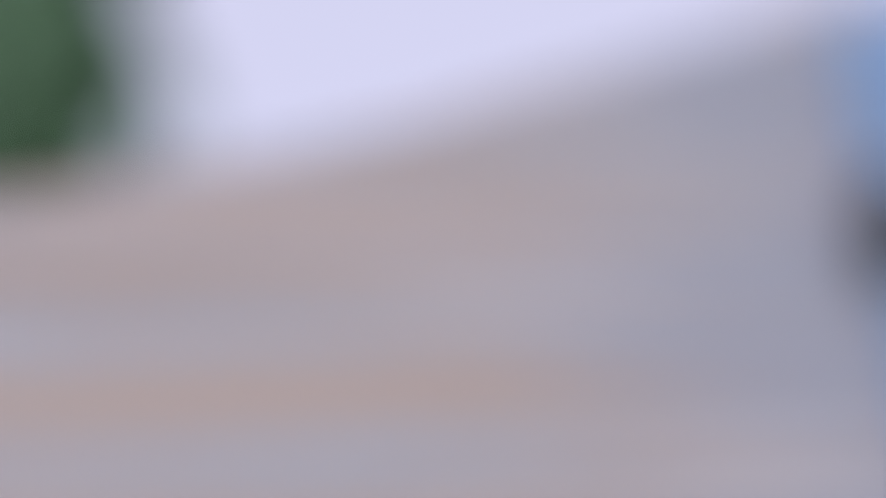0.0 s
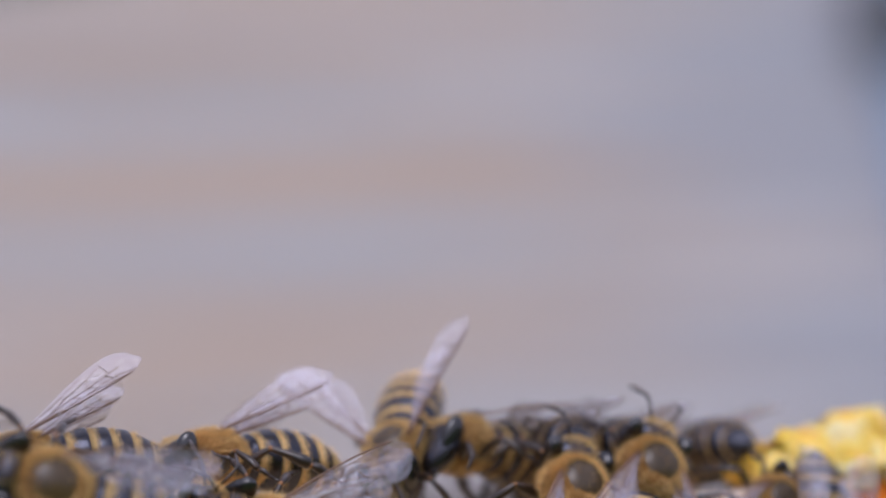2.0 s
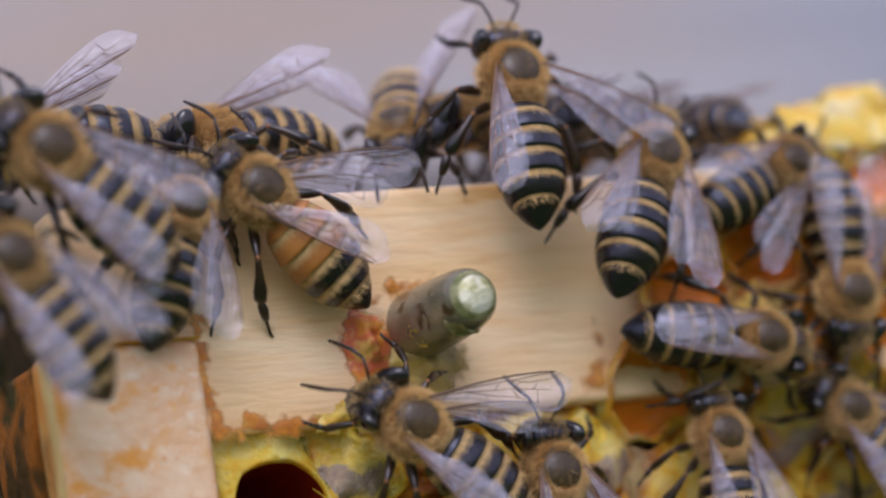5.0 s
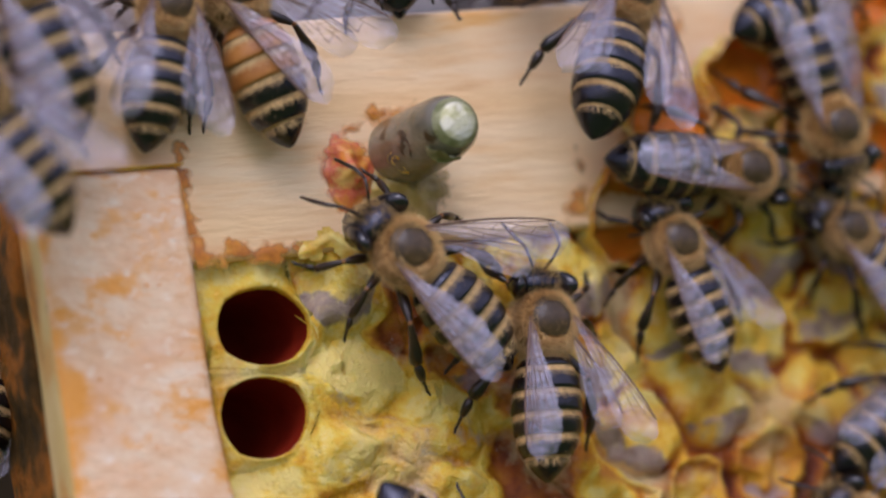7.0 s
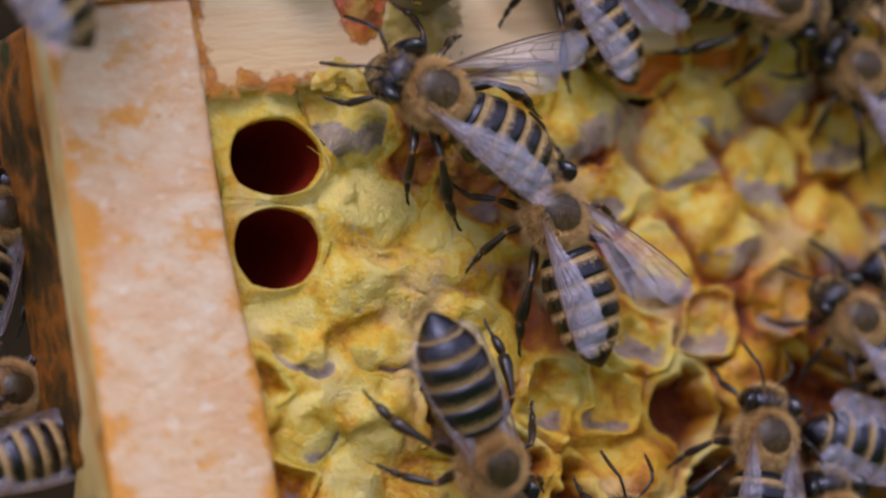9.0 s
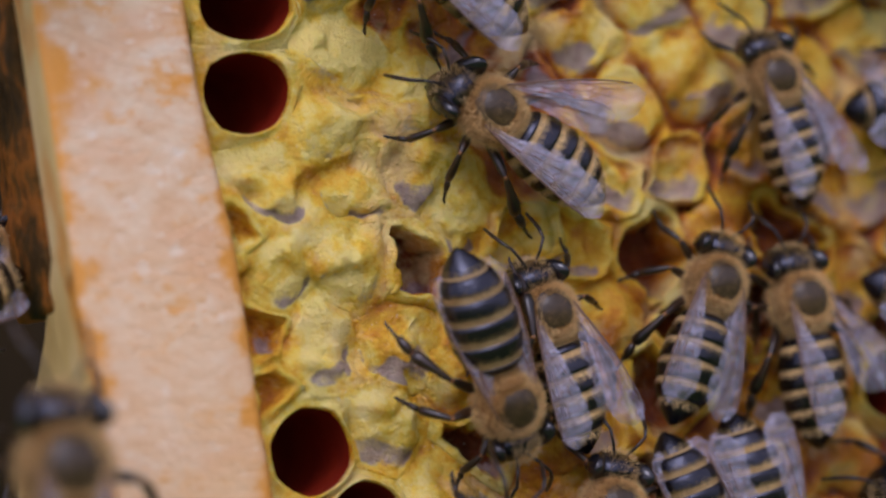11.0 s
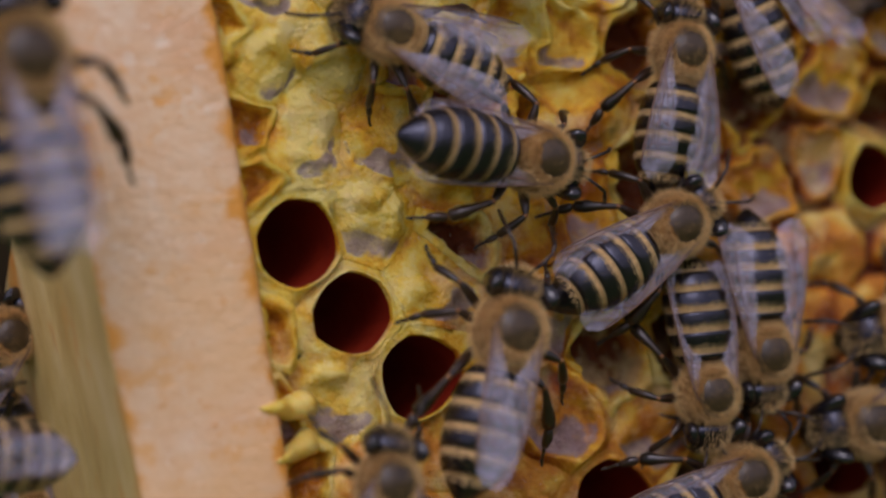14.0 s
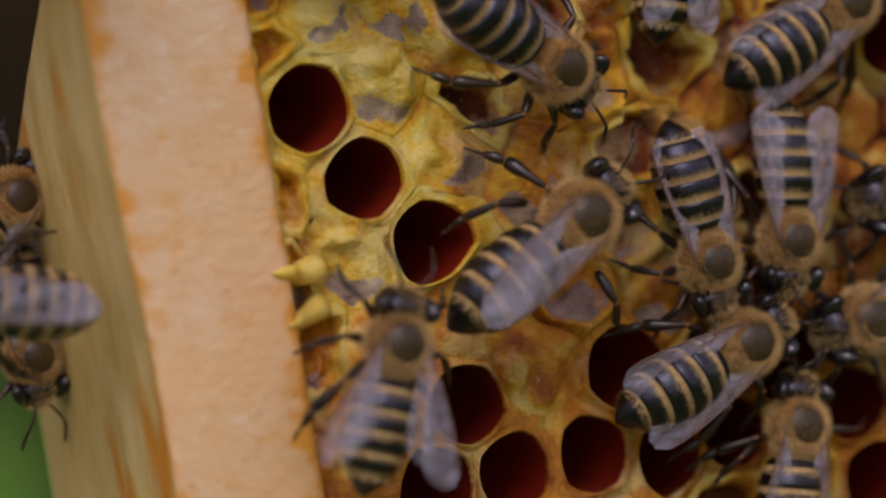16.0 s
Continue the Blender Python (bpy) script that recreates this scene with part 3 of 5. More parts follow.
    crust("propolis_smear", lambda x, z: 0.02 - away(x, z, [(16.5, 16.0), (19.5, 19.5), (21.5, 23.5)]) * 0.16 + 0.22 * rough(x, z, 0.5), 13, 26, 12.4, 24.4, 0.25, -0.02, M_PROPOLIS, "orange propolis smeared on the top bar")
    return root


# ---- the comb ----
OPEN = [(-9.5, 6.45), (-10.3, 1.2), (-9.7, -20.2), (-7.0, -24.8), (-3.4, -29.2), (-2.7, -39.1), (-5.2, -43.5), (-0.4, -43.6),
        (5.0, -43.6), (10.2, -44.5), (8.1, -38.8), (14.8, -44.0), (23.4, -43.7), (24.4, -48.6), (18.9, -40.6), (29.8, -21.8)]
HOLLOW = [(-13.0, -7.1), (-12.1, -12.9), (-12.3, -16.5), (-12.7, -24.4), (-13.4, -30.6), (-12.2, -34.0)]
SEATS = {
    "cap": [(-4.1, 3.0), (0.6, -0.4), (-5.7, -1.6), (-10.3, -9.3), (-5.3, -9.2), (-8.7, -13.8), (-2.6, -15.0), (-1.4, -23.4), (-8.4, -29.4), (-4.2, 7.8),
            (23.4, 3.0), (19.3, -0.9), (19.9, -10.4), (27.6, -1.5), (11.0, 7.2), (10.2, -15.2), (25.4, 8.0), (20.4, 6.6)],
    "film": [(-9.6, -4.2), (-4.0, -5.4), (-4.6, -19.6), (12.6, 2.6), (17.9, 3.8), (14.8, -2.0), (4.6, -25.6)],
    "bowl": [(17.6, -6.3), (22.6, -6.0), (10.0, -10.4), (5.4, -9.8), (27.9, -15.4), (26.2, -20.4), (21.9, -21.2), (9.4, -20.6), (5.6, -33.2), (12.4, -6.6)],
    "honey": [(24.4, 18.6), (16.0, 11.0), (33.0, 12.8), (30.6, 19.4), (19.2, 16.4), (27.8, 13.4), (21.0, 11.0)],
    "amber": [(-0.6, 6.4), (3.6, 3.4), (6.6, -4.4), (7.6, 1.2)],
    "pit": [(-1.2, -10.2), (3.0, -13.4), (1.0, -21.2), (14.5, -11.4), (13.8, -19.8), (24.4, -11.4), (9.6, -30.7), (14.5, -39.5), (21.2, -16.2)],
}
FIXED = OPEN + HOLLOW + [p for k in SEATS for p in SEATS[k]]
FIXED_KIND = ["open"] * len(OPEN) + ["hollow"] * len(HOLLOW) + [k for k in SEATS for _ in SEATS[k]]


def surface(x, z):
    """Depth of the comb's face in millimetres."""
    base = 0.9 + 0.5 * noise.noise((x * 0.09, z * 0.09, 3.0)) + 0.35 * noise.noise((x * 0.33, z * 0.33, 7.0))
    if z > 9.0 and x > 10.0:
        base -= 2.6 * min(1.0, (z - 9.0) / 4.0)
    return base


def seam(x, z):
    """Depth where two cells meet: grooves that run shut in places."""
    m = molten(x, z)
    return surface(x, z) + 0.9 * gap(x, z) + (0.28 + 0.6 * noise.noise((x * 0.24, z * 0.24, 9.0))) * (1 - m) - 0.45 * m + 0.16 * noise.noise((x * 0.8, z * 0.8, 60.0)) + 0.05 * noise.noise((x * 2.2, z * 2.2, 63.0))


def gap(x, z):
    """Gnawed-out gaps between the cells of the older comb: 0 to 1."""
    return ease(x + 0.3 * z + 3 * noise.noise((x * 0.15, z * 0.15, 80.0)), 6, 12) * ease(noise.noise((x * 0.4, z * 0.4, 83.0)), -0.35, 0.2)


def molten(x, z):
    """Where neighbouring cappings have run together: 0 to 1."""
    return ease(noise.noise((x * 0.21, z * 0.21, 71.0)) + 0.5 * noise.noise((x * 0.6, z * 0.6, 74.0)), -0.12, 0.3) * (1 - 0.7 * gap(x, z))


def sway(x, z):
    """Sideways drift that keeps the cells from being regular; none close to open cells."""
    keep = max(0.0, min(1.0, min(math.hypot(x - a, z - b) for a, b in OPEN) / 6.0 - 0.4))
    wx = 0.8 * noise.noise((x * 0.33, z * 0.33, 21.0)) + 0.55 * noise.noise((x * 0.95, z * 0.95, 25.0))
    wz = 0.8 * noise.noise((x * 0.33, z * 0.33, 33.0)) + 0.55 * noise.noise((x * 0.95, z * 0.95, 37.0))
    return max(x + wx * keep, -13.3), z + wz * keep


def cell_kind(x, z, rnd):
    r = rnd.random()
    if z > 8.5 and x > 11:
        return "honey" if r < 0.7 else "cap"
    if z < -41 or (x > 14 and z < -36.5):
        return "open" if r < 0.75 else "pit"
    if z < -33 and x < 9:
        return "brood" if r < 0.7 else "pit"
    if x > 20 and z < -22:
        return "brood"
    if x > 12 and z < -29:
        return "pit" if r < 0.6 else "open"
    if x > 18 and z < -13:
        return "bowl" if r < 0.75 else "pit"
    if (x < -3 and z > -13) or (x < -2.5 and z > -24):
        return "cap"
    if -3 < x < 18 and z < -12:
        return "pit" if r < 0.4 else "bowl" if r < 0.65 else "film" if r < 0.85 else "cap"
    if x < 8:
        return "cap" if r < 0.5 else "amber" if r < 0.75 else "film"
    return "bowl" if r < 0.35 else "film" if r < 0.6 else "pit" if r < 0.72 else "cap"


def clip(poly, px, pz, qx, qz, share=0.5):
    """Keep the side of the polygon that lies on p's side of the line between p and q."""
    mx, mz, nx, nz = px + (qx - px) * share, pz + (qz - pz) * share, qx - px, qz - pz
    out = []
    for (ax, az), (bx, bz) in zip(poly, poly[1:] + poly[:1]):
        da, db = (ax - mx) * nx + (az - mz) * nz, (bx - mx) * nx + (bz - mz) * nz
        if da <= 0:
            out.append((ax, az))
        if da * db < 0:
            f = da / (da - db)
            out.append((ax + (bx - ax) * f, az + (bz - az) * f))
    return out


def cell_polygons():
    rnd = random.Random(11)
    pts = list(FIXED)
    row, z = 0, 31.0
    while z > -60:
        x = -10.6 + (2.5 if row % 2 else 0)
        while x < 44:
            ok = (z < 9.2 or x > 14.0 + 1.3 * max(0.0, z - 12.5)) and z < 24
            if ok and all((x - a) ** 2 + (z - b) ** 2 > (3.9 if i < len(OPEN) else 2.6 if i < len(OPEN) + len(HOLLOW) else 3.3) ** 2 for i, (a, b) in enumerate(FIXED)):
                pts.append((x + rnd.gauss(0, 0.3), z + rnd.gauss(0, 0.3)))
            x += 5.0
        z -= 4.4
        row += 1
    polys = []
    for it in range(6):
        polys = []
        for i, (x, z) in enumerate(pts):
            hollow = len(OPEN) <= i < len(OPEN) + len(HOLLOW)
            top = 10.9 if x < 11.5 else 25.2
            reach = 3.3 if x > 9.5 and z > 8 else 5.6 if hollow else 6.0 if z < 8 else 4.2
            poly = [(max(x + reach * math.cos(k * math.tau / 16), -13.3), min(z + reach * math.sin(k * math.tau / 16), top)) for k in range(16)]
            for j, (a, b) in enumerate(pts):
                if j != i and (a - x) ** 2 + (b - z) ** 2 < 121:
                    other = len(OPEN) <= j < len(OPEN) + len(HOLLOW)
                    share = 0.5
                    if i < len(OPEN) and other:
                        share = 0.66
                    elif j < len(OPEN) and hollow:
                        share = 0.34
                    elif j < len(OPEN) <= i:
                        share = 0.47
                    elif i < len(OPEN) <= j:
                        share = 0.53
                    poly = clip(poly, x, z, a, b, share)
            polys.append(poly)
        if it < 5:
            for i in range(len(FIXED), len(pts)):
                p = polys[i]
                if len(p) > 2:
                    cx, cz = sum(v[0] for v in p) / len(p), sum(v[1] for v in p) / len(p)
                    pts[i] = (pts[i][0] * 0.4 + cx * 0.6, pts[i][1] * 0.4 + cz * 0.6)
    return pts, polys


def lumps(x, z, a, b, c):
    return a * noise.noise((x * 0.5, z * 0.5, 1.7)) + b * noise.noise((x * 1.3, z * 1.3, 5.0)) + c * noise.noise((x * 3.1, z * 3.1, 8.0))


def wax_cell(kind, gx, gz, poly, turns, edge, seed):
    """One closed, sunken or torn cell as a relief. The colours carry what the wax is: thin film, honey-soaked, aged;
    amber also carries painted shade on the right.
    """
    rnd = random.Random(seed)
    lift, wide, slant, deep = rnd.uniform(0.25, 0.7), rnd.uniform(0.7, 1.0), rnd.uniform(-0.9, 0.9), rnd.uniform(1.3, 3.2)
    aged = ease(-gz + 0.25 * gx + 4 * noise.noise((gx * 0.1, gz * 0.1, 0)), 20, 46)
    brood = 1.0 if kind == "brood" else 0.0
    reach = max(edge)
    bm = bmesh.new()
    tone = bm.verts.layers.float_color.new("wax")
    fs = [1.07, 1.0, 0.96, 0.92, 0.87, 0.82, 0.76, 0.70, 0.63, 0.56, 0.48, 0.40, 0.31, 0.21, 0.11]
    rows = []
    for f in fs:
        line = []
        for an, r in zip(turns, edge):
            x, z = gx + math.cos(an) * r * f, gz + math.sin(an) * r * f
            e = [abs((bx - ax) * (z - az) - (bz - az) * (x - ax)) / (math.hypot(bx - ax, bz - az) + 1e-6) for (ax, az), (bx, bz) in zip(poly, poly[1:] + poly[:1])]
            e = max(0.0, 1.15 * (0.3 * min(e) - 0.7 * math.log(sum(math.exp(-2.6 * q) for q in e)) / 2.6))
            e = max(0.0, e + 0.3 * noise.noise((x * 0.9, z * 0.9, 13.0)) * ease(e, 0, 0.5))
            dx, dz = (x - gx) / reach, (z - gz) / reach
            low = -dz + slant * 0.6 * dx + 0.35 * noise.noise((x * 0.7, z * 0.7, 17.0))
            inner = ease(e, 0.0, 0.5)
            # the ease(x, 8, 24) term paints the comb's shaded right side as darker amber
            h, film, amber = 0.0, 0.0, 0.05 + 0.06 * ease(x, -4, 4) + 0.22 * ease(x, 8, 24) * ease(-z, -4, 8) + 0.24 * ease(-z + 4 * noise.noise((x * 0.2, z * 0.2, 90.0)), 9, 18) * ease(x, -5, 1) * (1 - ease(x, 18, 22)) + 0.22 * (1 - ease(e, 0.0, 0.7)) * (0.5 + noise.noise((x * 0.3, z * 0.3, 40.0)))
            if kind in ("cap", "film"):
                h = -lift * ease(e, 0.0, 1.5) + lumps(x, z, 0.28, 0.10, 0.04) * inner
                band = ease(low, 0.12, 0.4) * (1 - ease(low, 0.55, 0.85)) * ease(e, 0.15, 0.5)
                film = band * (1.0 if kind == "film" else 0.9 if lift < 0.55 else 0.35)
                h += film * (0.35 if kind == "film" else 0.15)
                amber += 0.3 * max(0.0, noise.noise((x * 0.35, z * 0.35, 50.0)))
            elif kind == "bowl":
                ridge = math.exp(-((e - 0.42) / 0.34) ** 2)
                h = -(0.55 + 0.45 * max(0.0, low)) * ridge + ease(e, 0.6, 1.2) * (0.45 - 0.85 * ease(-low, -0.15, 0.35) * lift) + lumps(x, z, 0.28, 0.12, 0.05) * inner
                film = ease(e, 0.6, 0.9) * ease(low, -0.05, 0.25) * wide
                amber += 0.45 * ease(-low, 0.1, 0.5) * ease(e, 0.5, 1.0) * wide
            elif kind == "amber":
                h = (0.2 + 0.5 * lift) * ease(e, 0.2, 1.2) + lumps(x, z, 0.45, 0.14, 0.05) * inner
                amber = 0.25 + 0.45 * ease(e, 0.1, 0.9) + 0.3 * noise.noise((x * 0.5, z * 0.5, 44.0))
                film = 0.8 * ease(e, 0.6, 1.0) * ease(low, 0.2, 0.4) * (slant > 0.2)
            elif kind == "brood":
                h = -0.7 * lift * ease(e, 0.0, 1.3) + lumps(x, z, 0.5, 0.3, 0.14) * inner
                amber = 0.3 + 0.5 * noise.noise((x * 0.45, z * 0.45, 44.0))
            else:
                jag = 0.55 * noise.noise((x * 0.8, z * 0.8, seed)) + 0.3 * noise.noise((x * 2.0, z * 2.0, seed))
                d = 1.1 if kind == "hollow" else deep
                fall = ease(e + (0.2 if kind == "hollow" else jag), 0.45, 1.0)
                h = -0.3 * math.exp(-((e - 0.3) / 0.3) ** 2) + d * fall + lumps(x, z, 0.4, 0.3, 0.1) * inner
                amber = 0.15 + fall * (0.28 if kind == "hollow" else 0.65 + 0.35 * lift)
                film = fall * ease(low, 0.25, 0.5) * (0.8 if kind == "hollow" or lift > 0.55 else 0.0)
            if f > 1:
                h = 0.8
            g = gap(x, z)
            h -= 0.9 * g * ease(e, 0.1, 0.6)
            amber += g * 0.6 * (1 - ease(e, 0.1, 0.45))
            if kind in ("cap", "film", "amber", "brood"):
                h *= 1 - molten(x, z) * (1 - ease(e, 0.2, 1.5))
            u, w = sway(x, z)
            v = bm.verts.new((u * MM, (seam(x, z) + h) * MM, w * MM))
            v[tone] = (min(1.0, max(0.0, film)), min(1.0, max(0.0, amber)), max(aged * 0.75, brood), 1.0)
            line.append(v)
        rows.append(line)
    n = len(turns)
    for a, b in zip(rows, rows[1:]):
        for k in range(n):
            bm.faces.new((a[k], a[(k + 1) % n], b[(k + 1) % n], b[k]))
    bm.faces.new(rows[-1])
    return bm


def comb():
    rnd = random.Random(5)
    root = thing("honeycomb", "yellow wax honeycomb with capped, torn and open cells in the frame", "honeycomb")
    part("wax_edge", slab(-0.01325, -0.0124, 0.0040, 0.0048, -0.028, 0.0102, 0.0), M_SYRUP, root)
    part("wax_edge", slab(-0.01325, -0.0082, 0.0040, 0.0048, -0.075, -0.0282, 0.0), M_SYRUP, root)
    part("midrib", slab(-0.0131, 0.055, 0.0112, 0.0125, -0.075, 0.0104, 0.0), M_TORN, root)
    part("comb_sheet", slab(0.0455, 0.3425, 0.0022, 0.0200, -0.1945, 0.0103, 0.0008, 2, 0.0006, 40), M_AMBER, root, "yellow wax comb")
    part("comb_sheet", slab(-0.0131, 0.0452, 0.0022, 0.0200, -0.1945, -0.0640, 0.0008, 2, 0.0006, 20), M_AMBER, root, "yellow wax comb")
    pts, polys = cell_polygons()
    for i, ((cx, cz), poly) in enumerate(zip(pts, polys)):
        if len(poly) < 3:
            continue
        kind = FIXED_KIND[i] if i < len(FIXED) else cell_kind(cx, cz, rnd)
        gx, gz = (cx, cz) if kind == "open" else (sum(v[0] for v in poly) / len(poly), sum(v[1] for v in poly) / len(poly))
        turns = [math.atan2(z - gz, x - gx) % math.tau for x, z in poly]
        turns += [k * math.tau / 28 for k in range(28) if all(abs(((k * math.tau / 28 - w) + math.pi) % math.tau - math.pi) > 0.09 for w in turns)]
        turns.sort()
        N = len(turns)
        edge = []
        for an in turns:
            dx, dz = math.cos(an), math.sin(an)
            best = 9.0
            for (ax, az), (bx, bz) in zip(poly, poly[1:] + poly[:1]):
                ex, ez = bx - ax, bz - az
                den = dx * ez - dz * ex
                if abs(den) > 1e-9:
                    s = ((ax - gx) * ez - (az - gz) * ex) / den
                    u = ((ax - gx) * dz - (az - gz) * dx) / den
                    if s > 0 and -1e-3 <= u <= 1.001:
                        best = min(best, s)
            edge.append(best)
        if kind not in ("open", "honey"):
            name = {"cap": "capped_cell", "film": "capped_cell", "bowl": "capped_cell", "amber": "capped_cell", "brood": "brood_cell"}.get(kind, "torn_cell")
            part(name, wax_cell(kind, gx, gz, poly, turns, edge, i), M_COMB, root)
            continue
        rmin = min(edge)
        bm = bmesh.new()
        tone = bm.verts.layers.float_color.new("wax")
        stretch = ((1.17, 0.92), (1.13, 1.0))[i] if i < 2 else (1.0, 1.0)
        aged = ease(-cz + 0.25 * cx, 20, 48)

        worn = ease(-cz, 32, 40) if kind == "open" else 0.0

        def ring(f, round_off, depth, amber=0.06, rough=0.0, drop=0.0):
            """One loop of the cell: share of its outline, rounding, depth."""
            vs = []
            sx, sz = stretch if f < 1 else (1.0, 1.0)
            for k in range(N):
                an = turns[k]
                r = (edge[k] * (1 - round_off) + rmin * round_off) * f
                x, z = gx + math.cos(an) * r * sx, gz + math.sin(an) * r * sz
                u, w = sway(x, z) if f >= 1 or i >= len(OPEN) else (x, z)
                j = lumps(x, z, 0, rough, rough * 0.5)
                v = bm.verts.new((u * MM, (seam(x, z) * (1 - ease(1 - f, 0, 0.06)) + (surface(x, z) + depth) * ease(1 - f, 0, 0.06) + j + drop) * MM, w * MM))
                v[tone] = (0.0, min(1.0, amber + 0.26 * worn), max(aged * 0.45, worn), 1.0)
                vs.append(v)
            return vs

        def skin(rows, mats):
            for a, b, m in zip(rows, rows[1:], mats):
                for k in range(N):
                    bm.faces.new((a[k], a[(k + 1) % N], b[(k + 1) % N], b[k])).material_index = m
            bm.faces.new(rows[-1]).material_index = mats[-1]

        if kind == "open":
            o = 0.3 if i < 2 else 0.14
            q = 0.0 if i < 2 else 0.06
            skin([ring(1.07, 0, 0, drop=0.9), ring(1.0, 0, 0), ring(0.985, 0.3 + q, 0.0, 0.10, 0.2), ring(0.97 - o * 0.05, 0.4 + o + q, -0.3, 0.12, 0.2), ring(0.955 - o * 0.1, 0.5 + o + q, -0.42, 0.14, 0.12), ring(0.94 - o * 0.12, 0.55 + o + q, -0.34, 0.20), ring(0.93 - o * 0.13, 0.58 + o + q, 0.1, 0.4), ring(0.925 - o * 0.13, 0.6 + o + q, 1.4, 0.8), ring(0.90 - o * 0.13, 0.68 + o, 9.5, 1)],
                 [0, 0, 0, 0, 0, 0, 1, 1, 1])
            mats, name = [M_COMB, M_DEEP], "open_cell"
        else:
            skin([ring(1.02, 0, 2.6), ring(0.999, 0, 0), ring(0.96, 0.1, -0.2, 0.35, 0.3), ring(0.90, 0.4, -0.05, 0.5, 0.2), ring(0.86, 0.5, 0.5, 0.6), ring(0.82, 0.5, 1.1, 0.8, 0.25), ring(0.4, 0.6, 1.35, 1.0, 0.4)],
                 [0, 0, 0, 0, 1, 1, 1])
            mats, name = [M_COMB, M_HONEY], "honey_cell"
        part(name, bm, mats, root)
    # tongues of wax that hold the comb to the side bar
    for pts in (((-10.8, 1.2, -29.6, 1.0), (-12.4, 0.2, -29.6, 0.62), (-13.3, -0.9, -29.4, 0.46), (-13.9, -1.15, -29.3, 0.30), (-14.5, -1.15, -29.2, 0.06)),
                ((-10.8, 1.3, -31.8, 0.9), (-12.4, 0.4, -32.2, 0.5), (-13.2, -0.8, -32.4, 0.32), (-13.9, -1.3, -32.4, 0.1))):
        bm = bmesh.new()
        fine = [tuple(a + (b - a) * k / 4 for a, b in zip(p, q)) for p, q in zip(pts, pts[1:]) for k in range(4)] + [pts[-1]]
        tube(bm, [Vector(p[:3]) * MM for p in fine], [p[3] * MM for p in fine], 14)
        for v in bm.verts:
            v.co += noise.noise_vector(v.co * 700) * 0.00014
        part("wax_bridge", bm, M_RIM, root, "yellow wax bridge to the side bar")
    # uneven crest of fresh wax built over the top bar
    bm = bmesh.new()
    line = [(27.0 + 0.42 * k, 2.0 + 1.5 * noise.noise((k * 0.2, 0, 0)), 26.2 + 1.6 * noise.noise((k * 0.23, 5, 0))) for k in range(34)]
    tube(bm, [Vector(p) * MM for p in line], [(1.2 + 1.6 * min(1.0, k / 6) + 0.9 * noise.noise((k * 0.5, 2, 0))) * MM for k in range(34)], 22)
    for v in bm.verts:
        v.co += noise.noise_vector(v.co * 420) * 0.0016 + noise.noise_vector(v.co * 1100) * 0.0009
    part("burr_comb", bm, M_BURR, root, "bright yellow burr comb on the top edge")


# ---- bees ----
def ring_body(bm, rows, n=20, mats=None):
    """Rings (x, z, ry, rz) along the body, capped at both ends; mats by ring gap."""
    rings = []
    for x, z, ry, rz in rows:
        rings.append([bm.verts.new((x * MM, ry * MM * math.cos(k * math.tau / n), (z + rz * math.sin(k * math.tau / n)) * MM)) for k in range(n)])
    for i, (a, b) in enumerate(zip(rings, rings[1:])):
        for k in range(n):
            bm.faces.new((a[k], a[(k + 1) % n], b[(k + 1) % n], b[k])).material_index = mats[i] if mats else 0
    bm.faces.new(rings[0][::-1]).material_index = mats[0] if mats else 0
    bm.faces.new(rings[-1]).material_index = mats[-1] if mats else 0


def hairs(bm, c, r, count, length, seed, mat, keep=lambda d: True, lean=(-0.4, 0, 0), thick=0.03):
    rnd = random.Random(seed)
    made = 0
    while made < count:
        d = Vector((rnd.gauss(0, 1), rnd.gauss(0, 1), rnd.gauss(0, 1))).normalized()
        if not keep(d):
            continue
        made += 1
        p = Vector((c[0] + d.x * r[0], c[1] + d.y * r[1], c[2] + d.z * r[2]))
        w = (d + Vector(lean) + Vector((rnd.gauss(0, 0.25), rnd.gauss(0, 0.25), rnd.gauss(0, 0.25)))).normalized()
        s = w.cross(Vector((rnd.gauss(0, 1), rnd.gauss(0, 1), rnd.gauss(0, 1)))).normalized() * thick
        tip = p + w * length * rnd.uniform(0.6, 1.25)
        bm.faces.new([bm.verts.new(v * MM) for v in (p - s, p + s, tip)]).material_index = mat


